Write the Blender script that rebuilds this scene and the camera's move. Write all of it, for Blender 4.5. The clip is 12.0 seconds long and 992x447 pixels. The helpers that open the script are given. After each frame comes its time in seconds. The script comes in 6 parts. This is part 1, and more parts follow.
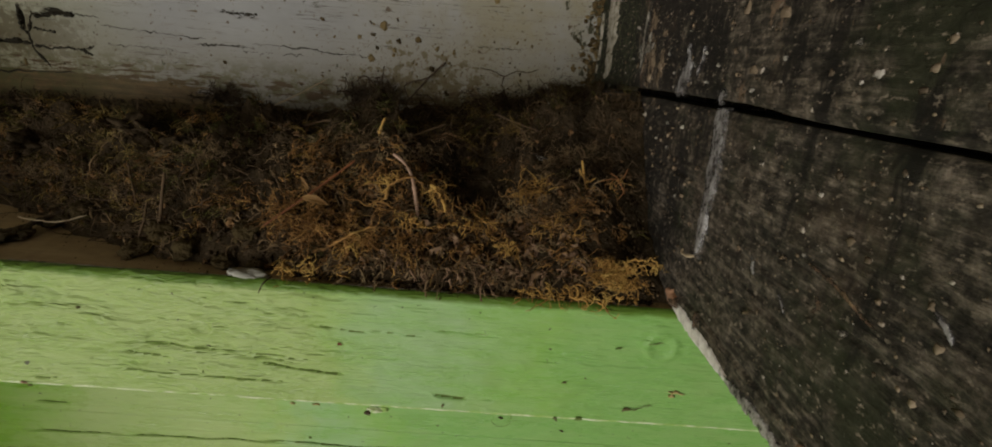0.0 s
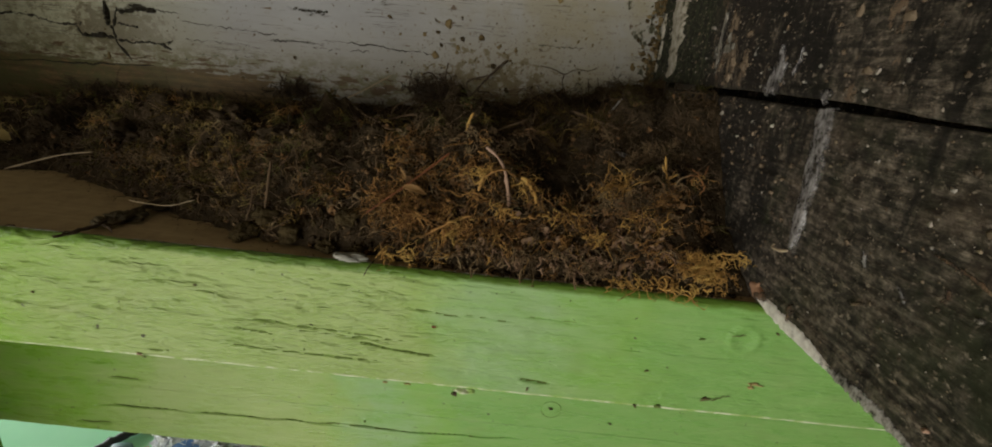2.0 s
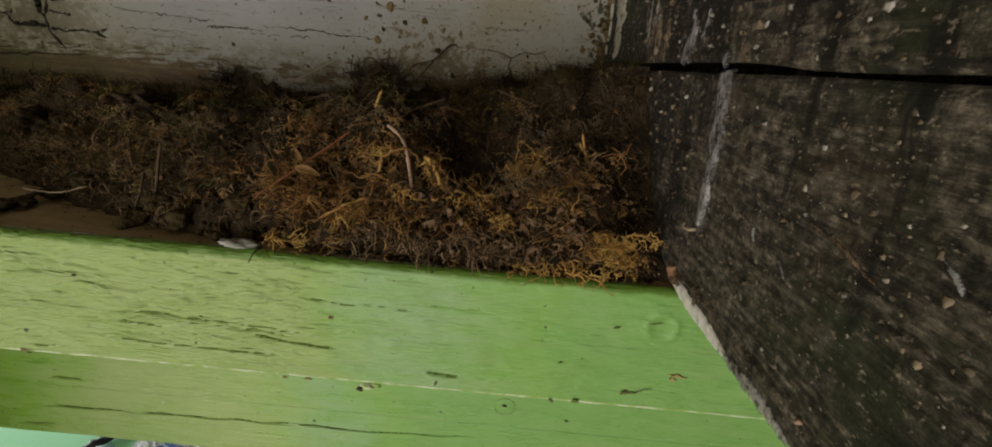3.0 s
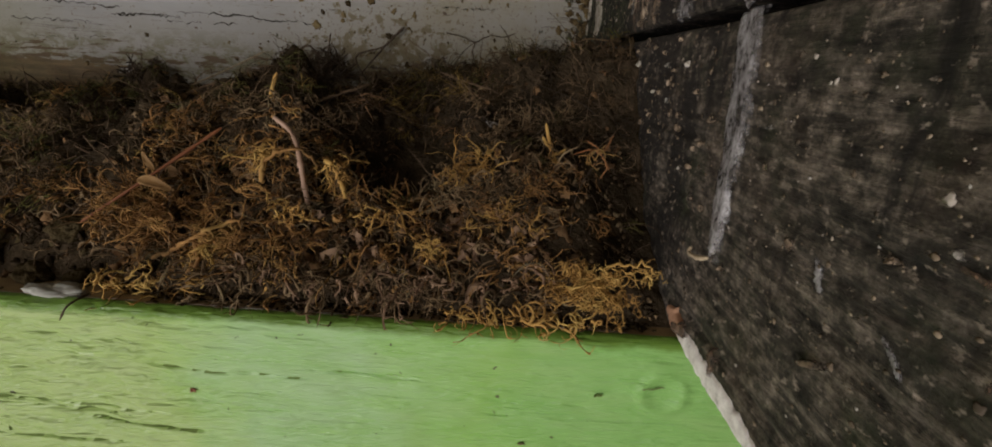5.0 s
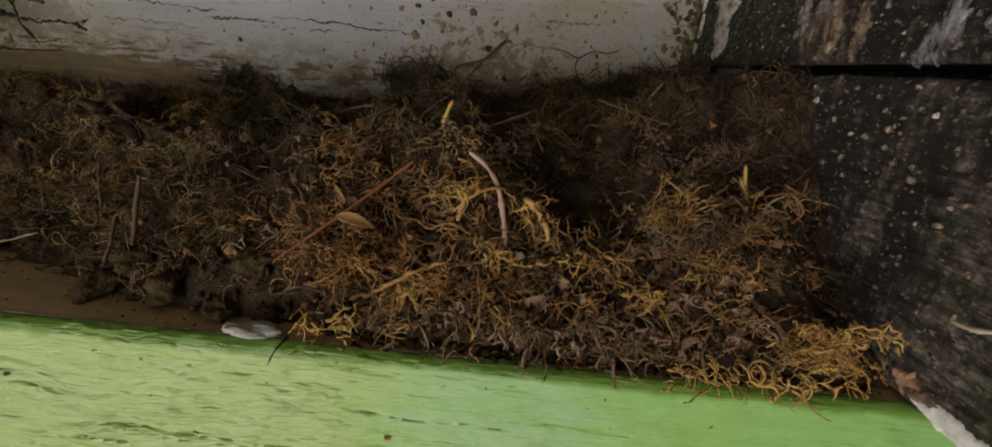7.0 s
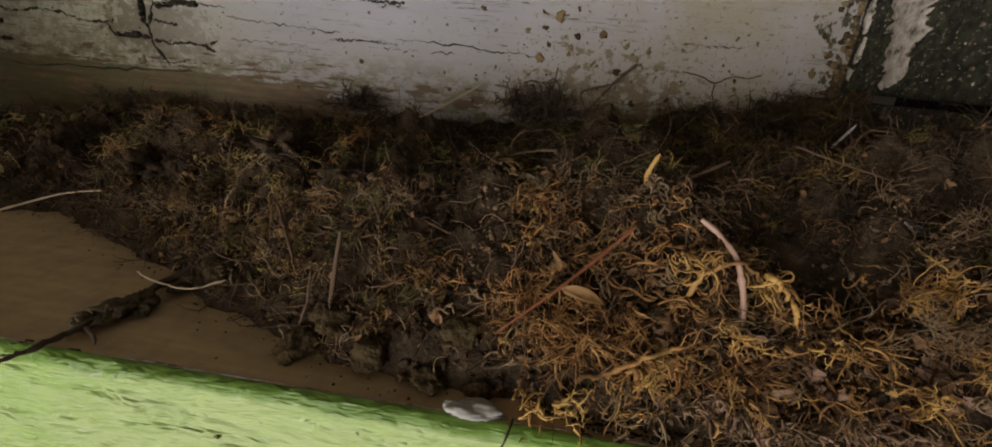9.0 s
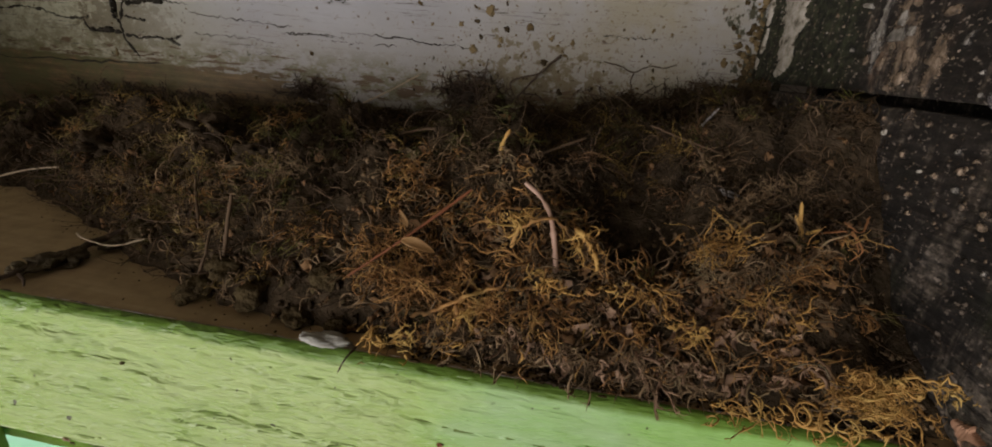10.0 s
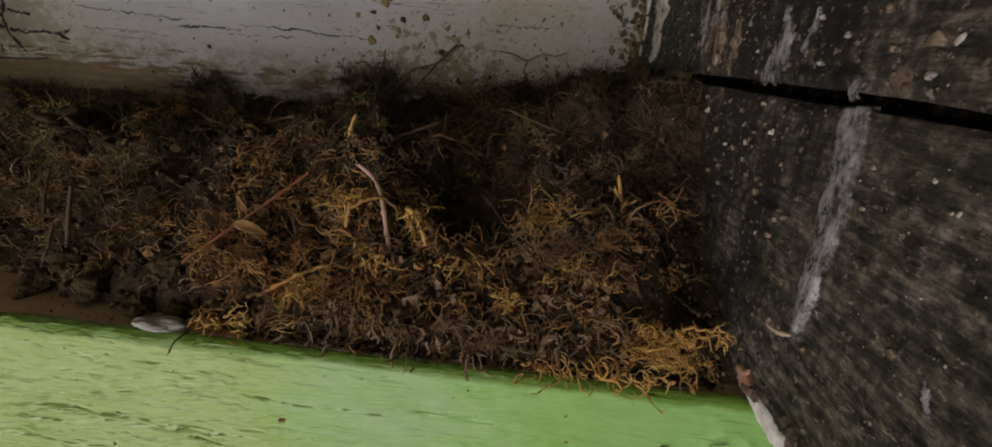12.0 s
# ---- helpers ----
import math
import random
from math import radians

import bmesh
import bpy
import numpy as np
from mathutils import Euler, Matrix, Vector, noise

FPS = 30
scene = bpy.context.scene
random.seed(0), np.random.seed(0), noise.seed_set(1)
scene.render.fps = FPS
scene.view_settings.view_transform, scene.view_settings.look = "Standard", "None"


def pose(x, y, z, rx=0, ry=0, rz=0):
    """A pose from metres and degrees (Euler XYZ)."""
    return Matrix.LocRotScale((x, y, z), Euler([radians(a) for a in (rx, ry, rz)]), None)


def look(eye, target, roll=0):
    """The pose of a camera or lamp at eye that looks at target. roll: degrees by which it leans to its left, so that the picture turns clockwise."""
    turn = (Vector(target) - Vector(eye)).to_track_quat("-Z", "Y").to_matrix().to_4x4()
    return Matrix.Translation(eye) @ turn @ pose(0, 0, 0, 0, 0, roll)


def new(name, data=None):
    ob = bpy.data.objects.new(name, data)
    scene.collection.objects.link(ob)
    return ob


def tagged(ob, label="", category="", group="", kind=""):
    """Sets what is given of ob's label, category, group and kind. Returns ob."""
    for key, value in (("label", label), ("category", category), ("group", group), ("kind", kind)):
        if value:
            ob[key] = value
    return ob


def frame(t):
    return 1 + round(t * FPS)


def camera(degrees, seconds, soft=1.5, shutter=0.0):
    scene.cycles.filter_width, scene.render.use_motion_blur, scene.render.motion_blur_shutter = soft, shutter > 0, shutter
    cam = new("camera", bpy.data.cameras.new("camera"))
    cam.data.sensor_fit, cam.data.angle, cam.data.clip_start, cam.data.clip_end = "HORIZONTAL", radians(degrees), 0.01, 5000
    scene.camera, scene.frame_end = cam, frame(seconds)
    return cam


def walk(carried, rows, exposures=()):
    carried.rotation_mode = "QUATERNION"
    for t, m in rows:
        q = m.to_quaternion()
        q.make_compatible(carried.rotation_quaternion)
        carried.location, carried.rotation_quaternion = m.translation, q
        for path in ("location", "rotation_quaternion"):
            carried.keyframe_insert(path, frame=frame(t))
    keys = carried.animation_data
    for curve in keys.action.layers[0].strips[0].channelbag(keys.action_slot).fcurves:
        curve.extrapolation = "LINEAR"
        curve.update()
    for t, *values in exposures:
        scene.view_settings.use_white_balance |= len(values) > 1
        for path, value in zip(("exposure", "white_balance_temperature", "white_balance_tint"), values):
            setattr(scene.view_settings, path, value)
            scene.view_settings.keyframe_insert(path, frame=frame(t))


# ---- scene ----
cam = camera(94.7, 12.0, 1.8)
METRES, EYE, TILT, LEAN, TURN = 0.32, 1.56, -18.83, -4.87, -0.26
ROWS = [
    (0.0, 0.0, 0.0, 0.0, 0.0, 0.0, 0.0),
    (0.5, -0.0424, 0.0191, -0.0123, 0.15, -0.12, -0.44),
    (1.0, -0.064, -0.0093, -0.0084, 0.53, -0.14, -0.9),
    (1.5, -0.0769, -0.0076, -0.0081, 1.17, -0.25, -1.2),
    (2.0, -0.0693, -0.0191, -0.0071, 1.9, -0.26, -1.28),
    (2.5, -0.033, -0.0073, -0.0118, 2.18, -0.24, -1.23),
    (3.0, 0.0196, 0.0124, -0.0212, 2.16, -0.3, -0.68),
    (3.5, 0.0799, 0.017, -0.0083, 2.16, -0.37, -0.09),
    (3.7, 0.0721, 0.0277, -0.0042, 2.07, -0.28, 0.06),
    (5.3, 0.0583, 0.1438, -0.0074, 1.92, 0.31, 0.82),
    (5.5, 0.0548, 0.1463, -0.0035, 1.93, 0.17, 0.53),
    (6.0, -0.0016, 0.133, 0.0123, 2.01, -0.07, 0.03),
    (6.5, -0.0202, 0.1473, 0.0157, 2.08, -0.23, -0.47),
    (7.0, -0.067, 0.1392, 0.0211, 2.22, -0.12, -1.07),
    (7.5, -0.109, 0.1194, 0.0224, 2.4, 0.17, -1.77),
    (7.7, -0.1093, 0.1242, 0.0277, 2.74, 0.06, -1.97),
    (9.3, -0.186, 0.156, 0.0601, 7.68, -0.54, -3.14),
    (9.5, -0.182, 0.1437, 0.0539, 8.08, -0.63, -3.29),
    (10.0, -0.0706, 0.1222, 0.0419, 8.06, -0.98, -3.12),
    (10.5, 0.0195, 0.1278, 0.0273, 7.33, -1.26, -1.95),
    (11.0, 0.0506, 0.1154, 0.0283, 5.74, -1.41, -1.24),
    (11.5, 0.0232, 0.1012, 0.0379, 4.77, -1.41, -1.19),
    (12.0, 0.0233, 0.118, 0.0341, 4.41, -1.46, -1.13),
]
walk(cam, [(t, pose(0, 0, EYE, TILT, LEAN, TURN) @ pose(METRES * x, METRES * y, METRES * z, 90 + pitch, roll, yaw)) for t, x, y, z, yaw, pitch, roll in ROWS],
     [(0.0, -1.02, 6550, 9), (1.5, -1.0, 6550, 8), (3.5, -0.96, 6600, 12), (5.5, -0.7, 6150, 17), (7.5, -0.7, 6250, 18), (9.5, -0.36, 6200, 22), (10.0, -0.57, 6200, 20), (10.5, -0.73, 6200, 20), (12.0, -0.88, 6200, 20)])

# ---- light ----
world = bpy.data.worlds.new("world")
scene.world = world
world.use_nodes = True
wn = world.node_tree
sky = wn.nodes.new("ShaderNodeTexSky")
sky.sky_type, sky.sun_disc, sky.sun_elevation, sky.sun_rotation = "NISHITA", False, radians(38), radians(150)
wn.links.new(sky.outputs[0], wn.nodes["Background"].inputs[0])
wn.nodes["Background"].inputs[1].default_value = 0.1


def daylight(name, m, width, height, watts, colour):
    """Sky light from an area lamp that stands in an added, unseen opening."""
    lamp = bpy.data.lights.new(name, "AREA")
    lamp.shape, lamp.size, lamp.size_y, lamp.energy, lamp.color = "RECTANGLE", width, height, watts, colour
    ob = new(name, lamp)
    ob.matrix_world = m
    return ob


# main light: an added lamp in an unseen front opening
daylight("added_front_daylight", look((-1.0, -1.74, 1.02), (-1.0, 1.0, 1.02)), 1.85, 1.30, 76, (1.0, 0.97, 0.9))
# added lamp, out of view, that brightens the mint shelf
daylight("added_side_daylight", look((-1.94, 1.1, 1.3), (0.5, 1.1, 0.9)), 1.3, 0.8, 60, (0.95, 1.0, 1.0))

# ---- plan, in metres ----
LEDGE, BEAM_Y, BEAM_BOTTOM, BACK_Y = 1.4995, 0.1126, 1.4595, 0.2536
LOWER_Y, LOWER_BOTTOM, GAP_LOW, GAP_HIGH = 0.206, 1.327, 1.5550, 1.5574
rng = np.random.default_rng(7)


def dark_x(z):
    """The face of the leaning joists."""
    return 0.0538 - 0.0227 * (z - 1.56)


# ---- noise for relief ----
TABLE = rng.random((256, 256))


def vnoise(x, y, seed=0):
    """Smooth value noise, 0 to 1."""
    x, y = np.asarray(x, float) + seed * 17.3, np.asarray(y, float) + seed * 9.7
    i, j = np.floor(x).astype(int), np.floor(y).astype(int)
    u, v = x - i, y - j
    u, v = u * u * (3 - 2 * u), v * v * (3 - 2 * v)
    a, b = TABLE[i & 255, j & 255], TABLE[(i + 1) & 255, j & 255]
    c, d = TABLE[i & 255, (j + 1) & 255], TABLE[(i + 1) & 255, (j + 1) & 255]
    return (a * (1 - u) + b * u) * (1 - v) + (c * (1 - u) + d * u) * v


def fbm(x, y, seed=0, octaves=4):
    total, gain = 0, 0.5
    for k in range(octaves):
        total = total + gain * (vnoise(x * 2 ** k, y * 2 ** k, seed + k) - 0.5)
        gain *= 0.5
    return total


def ramp(v, a, b):
    u = np.clip((np.asarray(v, float) - a) / (b - a), 0, 1)
    return u * u * (3 - 2 * u)


# ---- materials ----
def node(nt, kind, sockets=None):
    n = nt.nodes.new("ShaderNode" + kind)
    for key, value in (sockets or {}).items():
        if isinstance(value, bpy.types.NodeSocket):
            nt.links.new(value, n.inputs[key])
        else:
            n.inputs[key].default_value = value
    return n


def texture(nt, scale, stretch=(1, 1, 1), detail=4.0, rough=0.6, kind="Noise"):
    """A noise in metres, stretched along the axes."""
    co = node(nt, "TexCoord").outputs["Object"]
    mapped = node(nt, "Mapping", {"Vector": co, "Scale": stretch}).outputs[0]
    if kind == "Voronoi":
        return node(nt, "TexVoronoi", {"Vector": mapped, "Scale": scale}).outputs["Distance"]
    return node(nt, "TexNoise", {"Vector": mapped, "Scale": scale, "Detail": detail, "Roughness": rough}).outputs["Fac"]


def colours(nt, fac, stops):
    r = node(nt, "ValToRGB", {"Fac": fac})
    e = r.color_ramp.elements
    while len(e) < len(stops):
        e.new(0.5)
    for el, (at, c) in zip(e, stops):
        el.position, el.color = at, (*c, 1)
    return r.outputs[0]


def blend(nt, fac, a, b, how="MIX"):
    n = node(nt, "Mix")
    n.data_type, n.blend_type = "RGBA", how
    for key, value in ((0, fac), (6, a), (7, b)):
        if isinstance(value, bpy.types.NodeSocket):
            nt.links.new(value, n.inputs[key])
        else:
            n.inputs[key].default_value = value if key == 0 else (*value, 1)
    return n.outputs[2]


def sums(nt, how, a, b=0.0):
    n = node(nt, "Math")
    n.operation = how
    for k, value in enumerate((a, b)):
        if isinstance(value, bpy.types.NodeSocket):
            nt.links.new(value, n.inputs[k])
        else:
            n.inputs[k].default_value = value
    return n.outputs[0]


def step(nt, v, low, high):
    return node(nt, "MapRange", {"Value": v, "From Min": low, "From Max": high}).outputs[0]


def surface(name):
    m = bpy.data.materials.new(name)
    m.use_nodes = True
    return m, m.node_tree, m.node_tree.nodes["Principled BSDF"]


def finish(nt, bsdf, colour, rough=0.7, bump=None, strength=0.3, distance=0.0005, gloss=0.4):
    if isinstance(colour, bpy.types.NodeSocket):
        nt.links.new(colour, bsdf.inputs["Base Color"])
    else:
        bsdf.inputs["Base Color"].default_value = (*colour, 1)
    if isinstance(rough, bpy.types.NodeSocket):
        nt.links.new(rough, bsdf.inputs["Roughness"])
    else:
        bsdf.inputs["Roughness"].default_value = rough
    bsdf.inputs["Specular IOR Level"].default_value = gloss
    if bump is not None:
        b = node(nt, "Bump", {"Height": bump, "Strength": strength, "Distance": distance})
        nt.links.new(b.outputs[0], bsdf.inputs["Normal"])


def coord(nt, axis):
    return node(nt, "SeparateXYZ", {0: node(nt, "TexCoord").outputs["Object"]}).outputs[axis]


def green_paint(name, shift, scaly):
    """Lime green: deep at one end, paler olive in the middle, minty at the other."""
    m, nt, b = surface(name)
    x = sums(nt, "SUBTRACT", coord(nt, 0), shift)
    wander = sums(nt, "ADD", x, sums(nt, "MULTIPLY", texture(nt, 30, detail=3), 0.07))
    patch = texture(nt, 22, (1, 1, 1.6), 3)
    c = colours(nt, patch, [(0.35, (0.225, 0.465, 0.040)), (0.62, (0.30, 0.505, 0.085))])
    c = blend(nt, step(nt, wander, 0.02, 0.075), c, (0.240, 0.462, 0.125))
    pale_noise = texture(nt, 90, (0.5, 1, 2), 4)
    middle = sums(nt, "MULTIPLY", step(nt, wander, 0.020, -0.010), step(nt, wander, -0.150, -0.100))
    c = blend(nt, sums(nt, "MULTIPLY", middle, 0.70), c, blend(nt, patch, (0.350, 0.465, 0.170), (0.46, 0.535, 0.25)))
    bleached = sums(nt, "MULTIPLY", step(nt, wander, -0.004, 0.012), step(nt, wander, 0.056, 0.034))
    c = blend(nt, sums(nt, "MULTIPLY", bleached, sums(nt, "ADD", sums(nt, "MULTIPLY", step(nt, pale_noise, 0.35, 0.65), 0.35), 0.40)), c, (0.315, 0.500, 0.265))
    grain = texture(nt, 60, (0.6, 4, 12), 5, 0.7)
    c = blend(nt, sums(nt, "MULTIPLY", step(nt, grain, 0.60, 0.76), 0.10), c, (0.19, 0.32, 0.06))
    # pale flecks, stronger towards negative x
    west = step(nt, x, 0.01, -0.09)
    pale = sums(nt, "MULTIPLY", step(nt, pale_noise, 0.46, 0.72), sums(nt, "ADD", sums(nt, "MULTIPLY", west, 0.14), 0.15))
    c = blend(nt, pale, c, (0.54, 0.60, 0.30))
    scale = texture(nt, 60, (0.62, 1, 2.5), 4, 0.55)
    crack = step(nt, sums(nt, "ABSOLUTE", sums(nt, "SUBTRACT", scale, 0.5)), 0.009, 0.002)
    some = step(nt, texture(nt, 45, (0.6, 1, 2), 3), 0.55, 0.62)
    terrace = sums(nt, "ADD", sums(nt, "ADD", step(nt, scale, 0.38, 0.43), step(nt, scale, 0.48, 0.53)), sums(nt, "ADD", step(nt, scale, 0.57, 0.62), step(nt, scale, 0.65, 0.70)))
    terrace = sums(nt, "MULTIPLY", terrace, sums(nt, "ADD", sums(nt, "MULTIPLY", west, 0.50 * scaly), 0.22 * scaly))
    crack = sums(nt, "MULTIPLY", sums(nt, "MULTIPLY", crack, some), sums(nt, "ADD", sums(nt, "MULTIPLY", west, 0.05 * scaly), 0.03 * scaly))
    c = blend(nt, crack, c, (0.15, 0.23, 0.04))
    # pale highlights of the relief's edges, painted beside the cracks
    lip_light = step(nt, sums(nt, "ABSOLUTE", sums(nt, "SUBTRACT", scale, 0.535)), 0.014, 0.004)
    c = blend(nt, sums(nt, "MULTIPLY", lip_light, sums(nt, "MULTIPLY", west, 0.12 * scaly)), c, (0.56, 0.64, 0.32))
    dirt = texture(nt, 420, (1, 1, 1), 2, 0.5)
    c = blend(nt, step(nt, dirt, 0.73, 0.76), c, (0.09, 0.10, 0.04))
    grime = sums(nt, "MULTIPLY", step(nt, texture(nt, 55, (1, 1, 1), 6, 0.75), 0.52, 0.70), 0.18)
    c = blend(nt, grime, c, (0.19, 0.25, 0.07))
    # thin shadow line along the top rim, mixed into the paint colour
    rim = sums(nt, "ADD", coord(nt, 2), sums(nt, "MULTIPLY", texture(nt, 90, detail=4), 0.004))
    c = blend(nt, step(nt, rim, LEDGE - 0.0004, LEDGE + 0.0009), c, (0.13, 0.24, 0.035))
    fine = texture(nt, 380, (0.6, 1, 1.4), 4, 0.65)
    height = sums(nt, "ADD", sums(nt, "SUBTRACT", grain, sums(nt, "MULTIPLY", crack, 0.9)), sums(nt, "MULTIPLY", fine, 0.45))
    height = sums(nt, "ADD", height, sums(nt, "MULTIPLY", terrace, 0.9))
    finish(nt, b, c, step(nt, pale_noise, 0.0, 1.6), height, 0.8, 0.0008, 0.35)
    return m


def bare_wood():
    m, nt, b = surface("dusty_brown_wood")
    grain = texture(nt, 40, (0.7, 7, 7), 7, 0.7)
    c = colours(nt, grain, [(0.3, (0.40, 0.300, 0.165)), (0.55, (0.46, 0.352, 0.20)), (0.75, (0.52, 0.405, 0.245))])
    dust = texture(nt, 150, (1, 1, 1), 5, 0.7)
    c = blend(nt, sums(nt, "MULTIPLY", step(nt, dust, 0.45, 0.75), 0.5), c, (0.20, 0.15, 0.09))
    finish(nt, b, c, 0.9, grain, 0.15, 0.0004, 0.1)
    return m


def white_wall():
    m, nt, b = surface("old_white_paint_on_wood")
    x, z = coord(nt, 0), coord(nt, 2)
    base = texture(nt, 14, (1, 1, 1.5), 5, 0.6)
    c = colours(nt, base, [(0.3, (0.226, 0.223, 0.220)), (0.6, (0.302, 0.300, 0.298))])
    grime = texture(nt, 35, (1, 1, 1), 6, 0.7)
    left = step(nt, x, -0.17, -0.26)
    c = blend(nt, sums(nt, "MULTIPLY", left, 0.8), c, (0.385, 0.38, 0.240))
    blotch = texture(nt, 110, (1, 1, 1.2), 10, 0.8)
    c = blend(nt, sums(nt, "MULTIPLY", sums(nt, "MULTIPLY", step(nt, sums(nt, "ADD", x, sums(nt, "MULTIPLY", z, 0.8)), 1.06, 0.96), step(nt, blotch, 0.48, 0.54)), 0.70), c, (0.115, 0.105, 0.045))
    c = blend(nt, sums(nt, "MULTIPLY", step(nt, x, -0.095, 0.0), step(nt, grime, 0.25, 0.6)), c, (0.25, 0.225, 0.158))
    low = step(nt, sums(nt, "ADD", z, sums(nt, "MULTIPLY", grime, 0.03)), 1.588, 1.562)
    c = blend(nt, sums(nt, "MULTIPLY", low, 0.35), c, (0.30, 0.27, 0.19))
    knot = step(nt, sums(nt, "ADD", sums(nt, "POWER", sums(nt, "MULTIPLY", sums(nt, "ADD", x, 0.236), 28.0), 2.0), sums(nt, "POWER", sums(nt, "MULTIPLY", sums(nt, "SUBTRACT", z, 1.556), 60.0), 2.0)), 1.0, 0.1)
    rot = step(nt, sums(nt, "ADD", texture(nt, 210, (1, 1, 1.2), 7, 0.75), sums(nt, "MULTIPLY", knot, 0.24)), 0.62, 0.68)
    c = blend(nt, sums(nt, "MULTIPLY", rot, sums(nt, "MULTIPLY", left, 0.8)), c, (0.085, 0.062, 0.026))
    green = sums(nt, "MULTIPLY", sums(nt, "MULTIPLY", step(nt, z, 1.556, 1.543), step(nt, texture(nt, 190, (0.6, 1, 1), 7, 0.75), 0.45, 0.56)), 0.85)
    c = blend(nt, green, c, (0.125, 0.112, 0.045))
    lines = texture(nt, 30, (0.35, 1, 9), 4, 0.6)
    hair = step(nt, sums(nt, "ABSOLUTE", sums(nt, "SUBTRACT", lines, 0.5)), 0.006, 0.0)
    c = blend(nt, sums(nt, "MULTIPLY", hair, step(nt, grime, 0.45, 0.55)), c, (0.16, 0.13, 0.10))
    lines = texture(nt, 20, (0.16, 1, 6), 5, 0.6)
    hair = step(nt, sums(nt, "ABSOLUTE", sums(nt, "SUBTRACT", lines, 0.47)), 0.0045, 0.001)
    c = blend(nt, sums(nt, "MULTIPLY", hair, step(nt, texture(nt, 30, detail=3), 0.44, 0.56)), c, (0.07, 0.058, 0.045))
    fleck = texture(nt, 260, (0.8, 1, 1), 2, 0.5)
    c = blend(nt, step(nt, fleck, 0.69, 0.72), c, (0.10, 0.07, 0.045))
    near = sums(nt, "MULTIPLY", step(nt, sums(nt, "ABSOLUTE", sums(nt, "ADD", x, 0.030)), 0.065, 0.02), step(nt, z, 1.585, 1.55))
    splash = texture(nt, 170, (1, 1, 1.1), 8, 0.72)
    splash = step(nt, sums(nt, "ADD", splash, sums(nt, "MULTIPLY", near, 0.23)), 0.68, 0.72)
    c = blend(nt, sums(nt, "MULTIPLY", splash, 0.8), c, (0.125, 0.094, 0.036))
    dots = texture(nt, 620, (1, 1, 1), 3, 0.6)
    low_end = sums(nt, "MULTIPLY", step(nt, x, -0.13, -0.03), step(nt, z, 1.60, 1.55))
    c = blend(nt, sums(nt, "MULTIPLY", step(nt, sums(nt, "ADD", dots, sums(nt, "MULTIPLY", low_end, 0.085)), 0.66, 0.71), 0.7), c, (0.13, 0.092, 0.045))
    ends = sums(nt, "MULTIPLY", step(nt, x, 0.030, 0.055), 0.20)
    rot = step(nt, sums(nt, "ADD", texture(nt, 130, (1, 1, 0.6), 4, 0.7), ends), 0.66, 0.70)
    c = blend(nt, rot, c, (0.045, 0.042, 0.020))
    grain = texture(nt, 50, (0.4, 9, 9), 5, 0.7)
    grain = sums(nt, "ADD", sums(nt, "MULTIPLY", grain, 0.6), sums(nt, "MULTIPLY", texture(nt, 260, (0.5, 1, 1.6), 6, 0.75), 0.4))
    wood = colours(nt, grain, [(0.38, (0.070, 0.047, 0.020)), (0.60, (0.190, 0.125, 0.055))])
    moss = step(nt, texture(nt, 110, (0.7, 1, 1), 6, 0.75), 0.40, 0.55)
    wood = blend(nt, sums(nt, "MULTIPLY", moss, sums(nt, "ADD", sums(nt, "MULTIPLY", step(nt, x, -0.18, -0.25), 0.75), 0.10)), wood, (0.088, 0.090, 0.030))
    streak = texture(nt, 300, (0.30, 1, 1.5), 6, 0.72)
    edge = sums(nt, "ADD", sums(nt, "MULTIPLY", sums(nt, "SUBTRACT", streak, 0.5), sums(nt, "ADD", sums(nt, "MULTIPLY", step(nt, x, -0.205, -0.17), 0.030), 0.005)), 1.5385)
    edge = sums(nt, "SUBTRACT", edge, sums(nt, "MULTIPLY", step(nt, x, -0.165, -0.125), 0.012))
    painted = step(nt, sums(nt, "SUBTRACT", z, edge), -0.0004, 0.0004)
    c = blend(nt, painted, wood, c)
    peel = texture(nt, 240, (0.25, 1, 1.5), 4, 0.7)
    peel = step(nt, sums(nt, "ADD", peel, sums(nt, "MULTIPLY", step(nt, z, 1.554, 1.540), 0.15)), 0.68, 0.70)
    c = blend(nt, sums(nt, "MULTIPLY", peel, painted), c, (0.10, 0.065, 0.03))
    painted = sums(nt, "SUBTRACT", painted, sums(nt, "MULTIPLY", peel, 0.7))
    relief = sums(nt, "ADD", sums(nt, "MULTIPLY", painted, 0.6), sums(nt, "MULTIPLY", grain, 0.5))
    finish(nt, b, c, 0.6, relief, 0.5, 0.0005, 0.3)
    return m


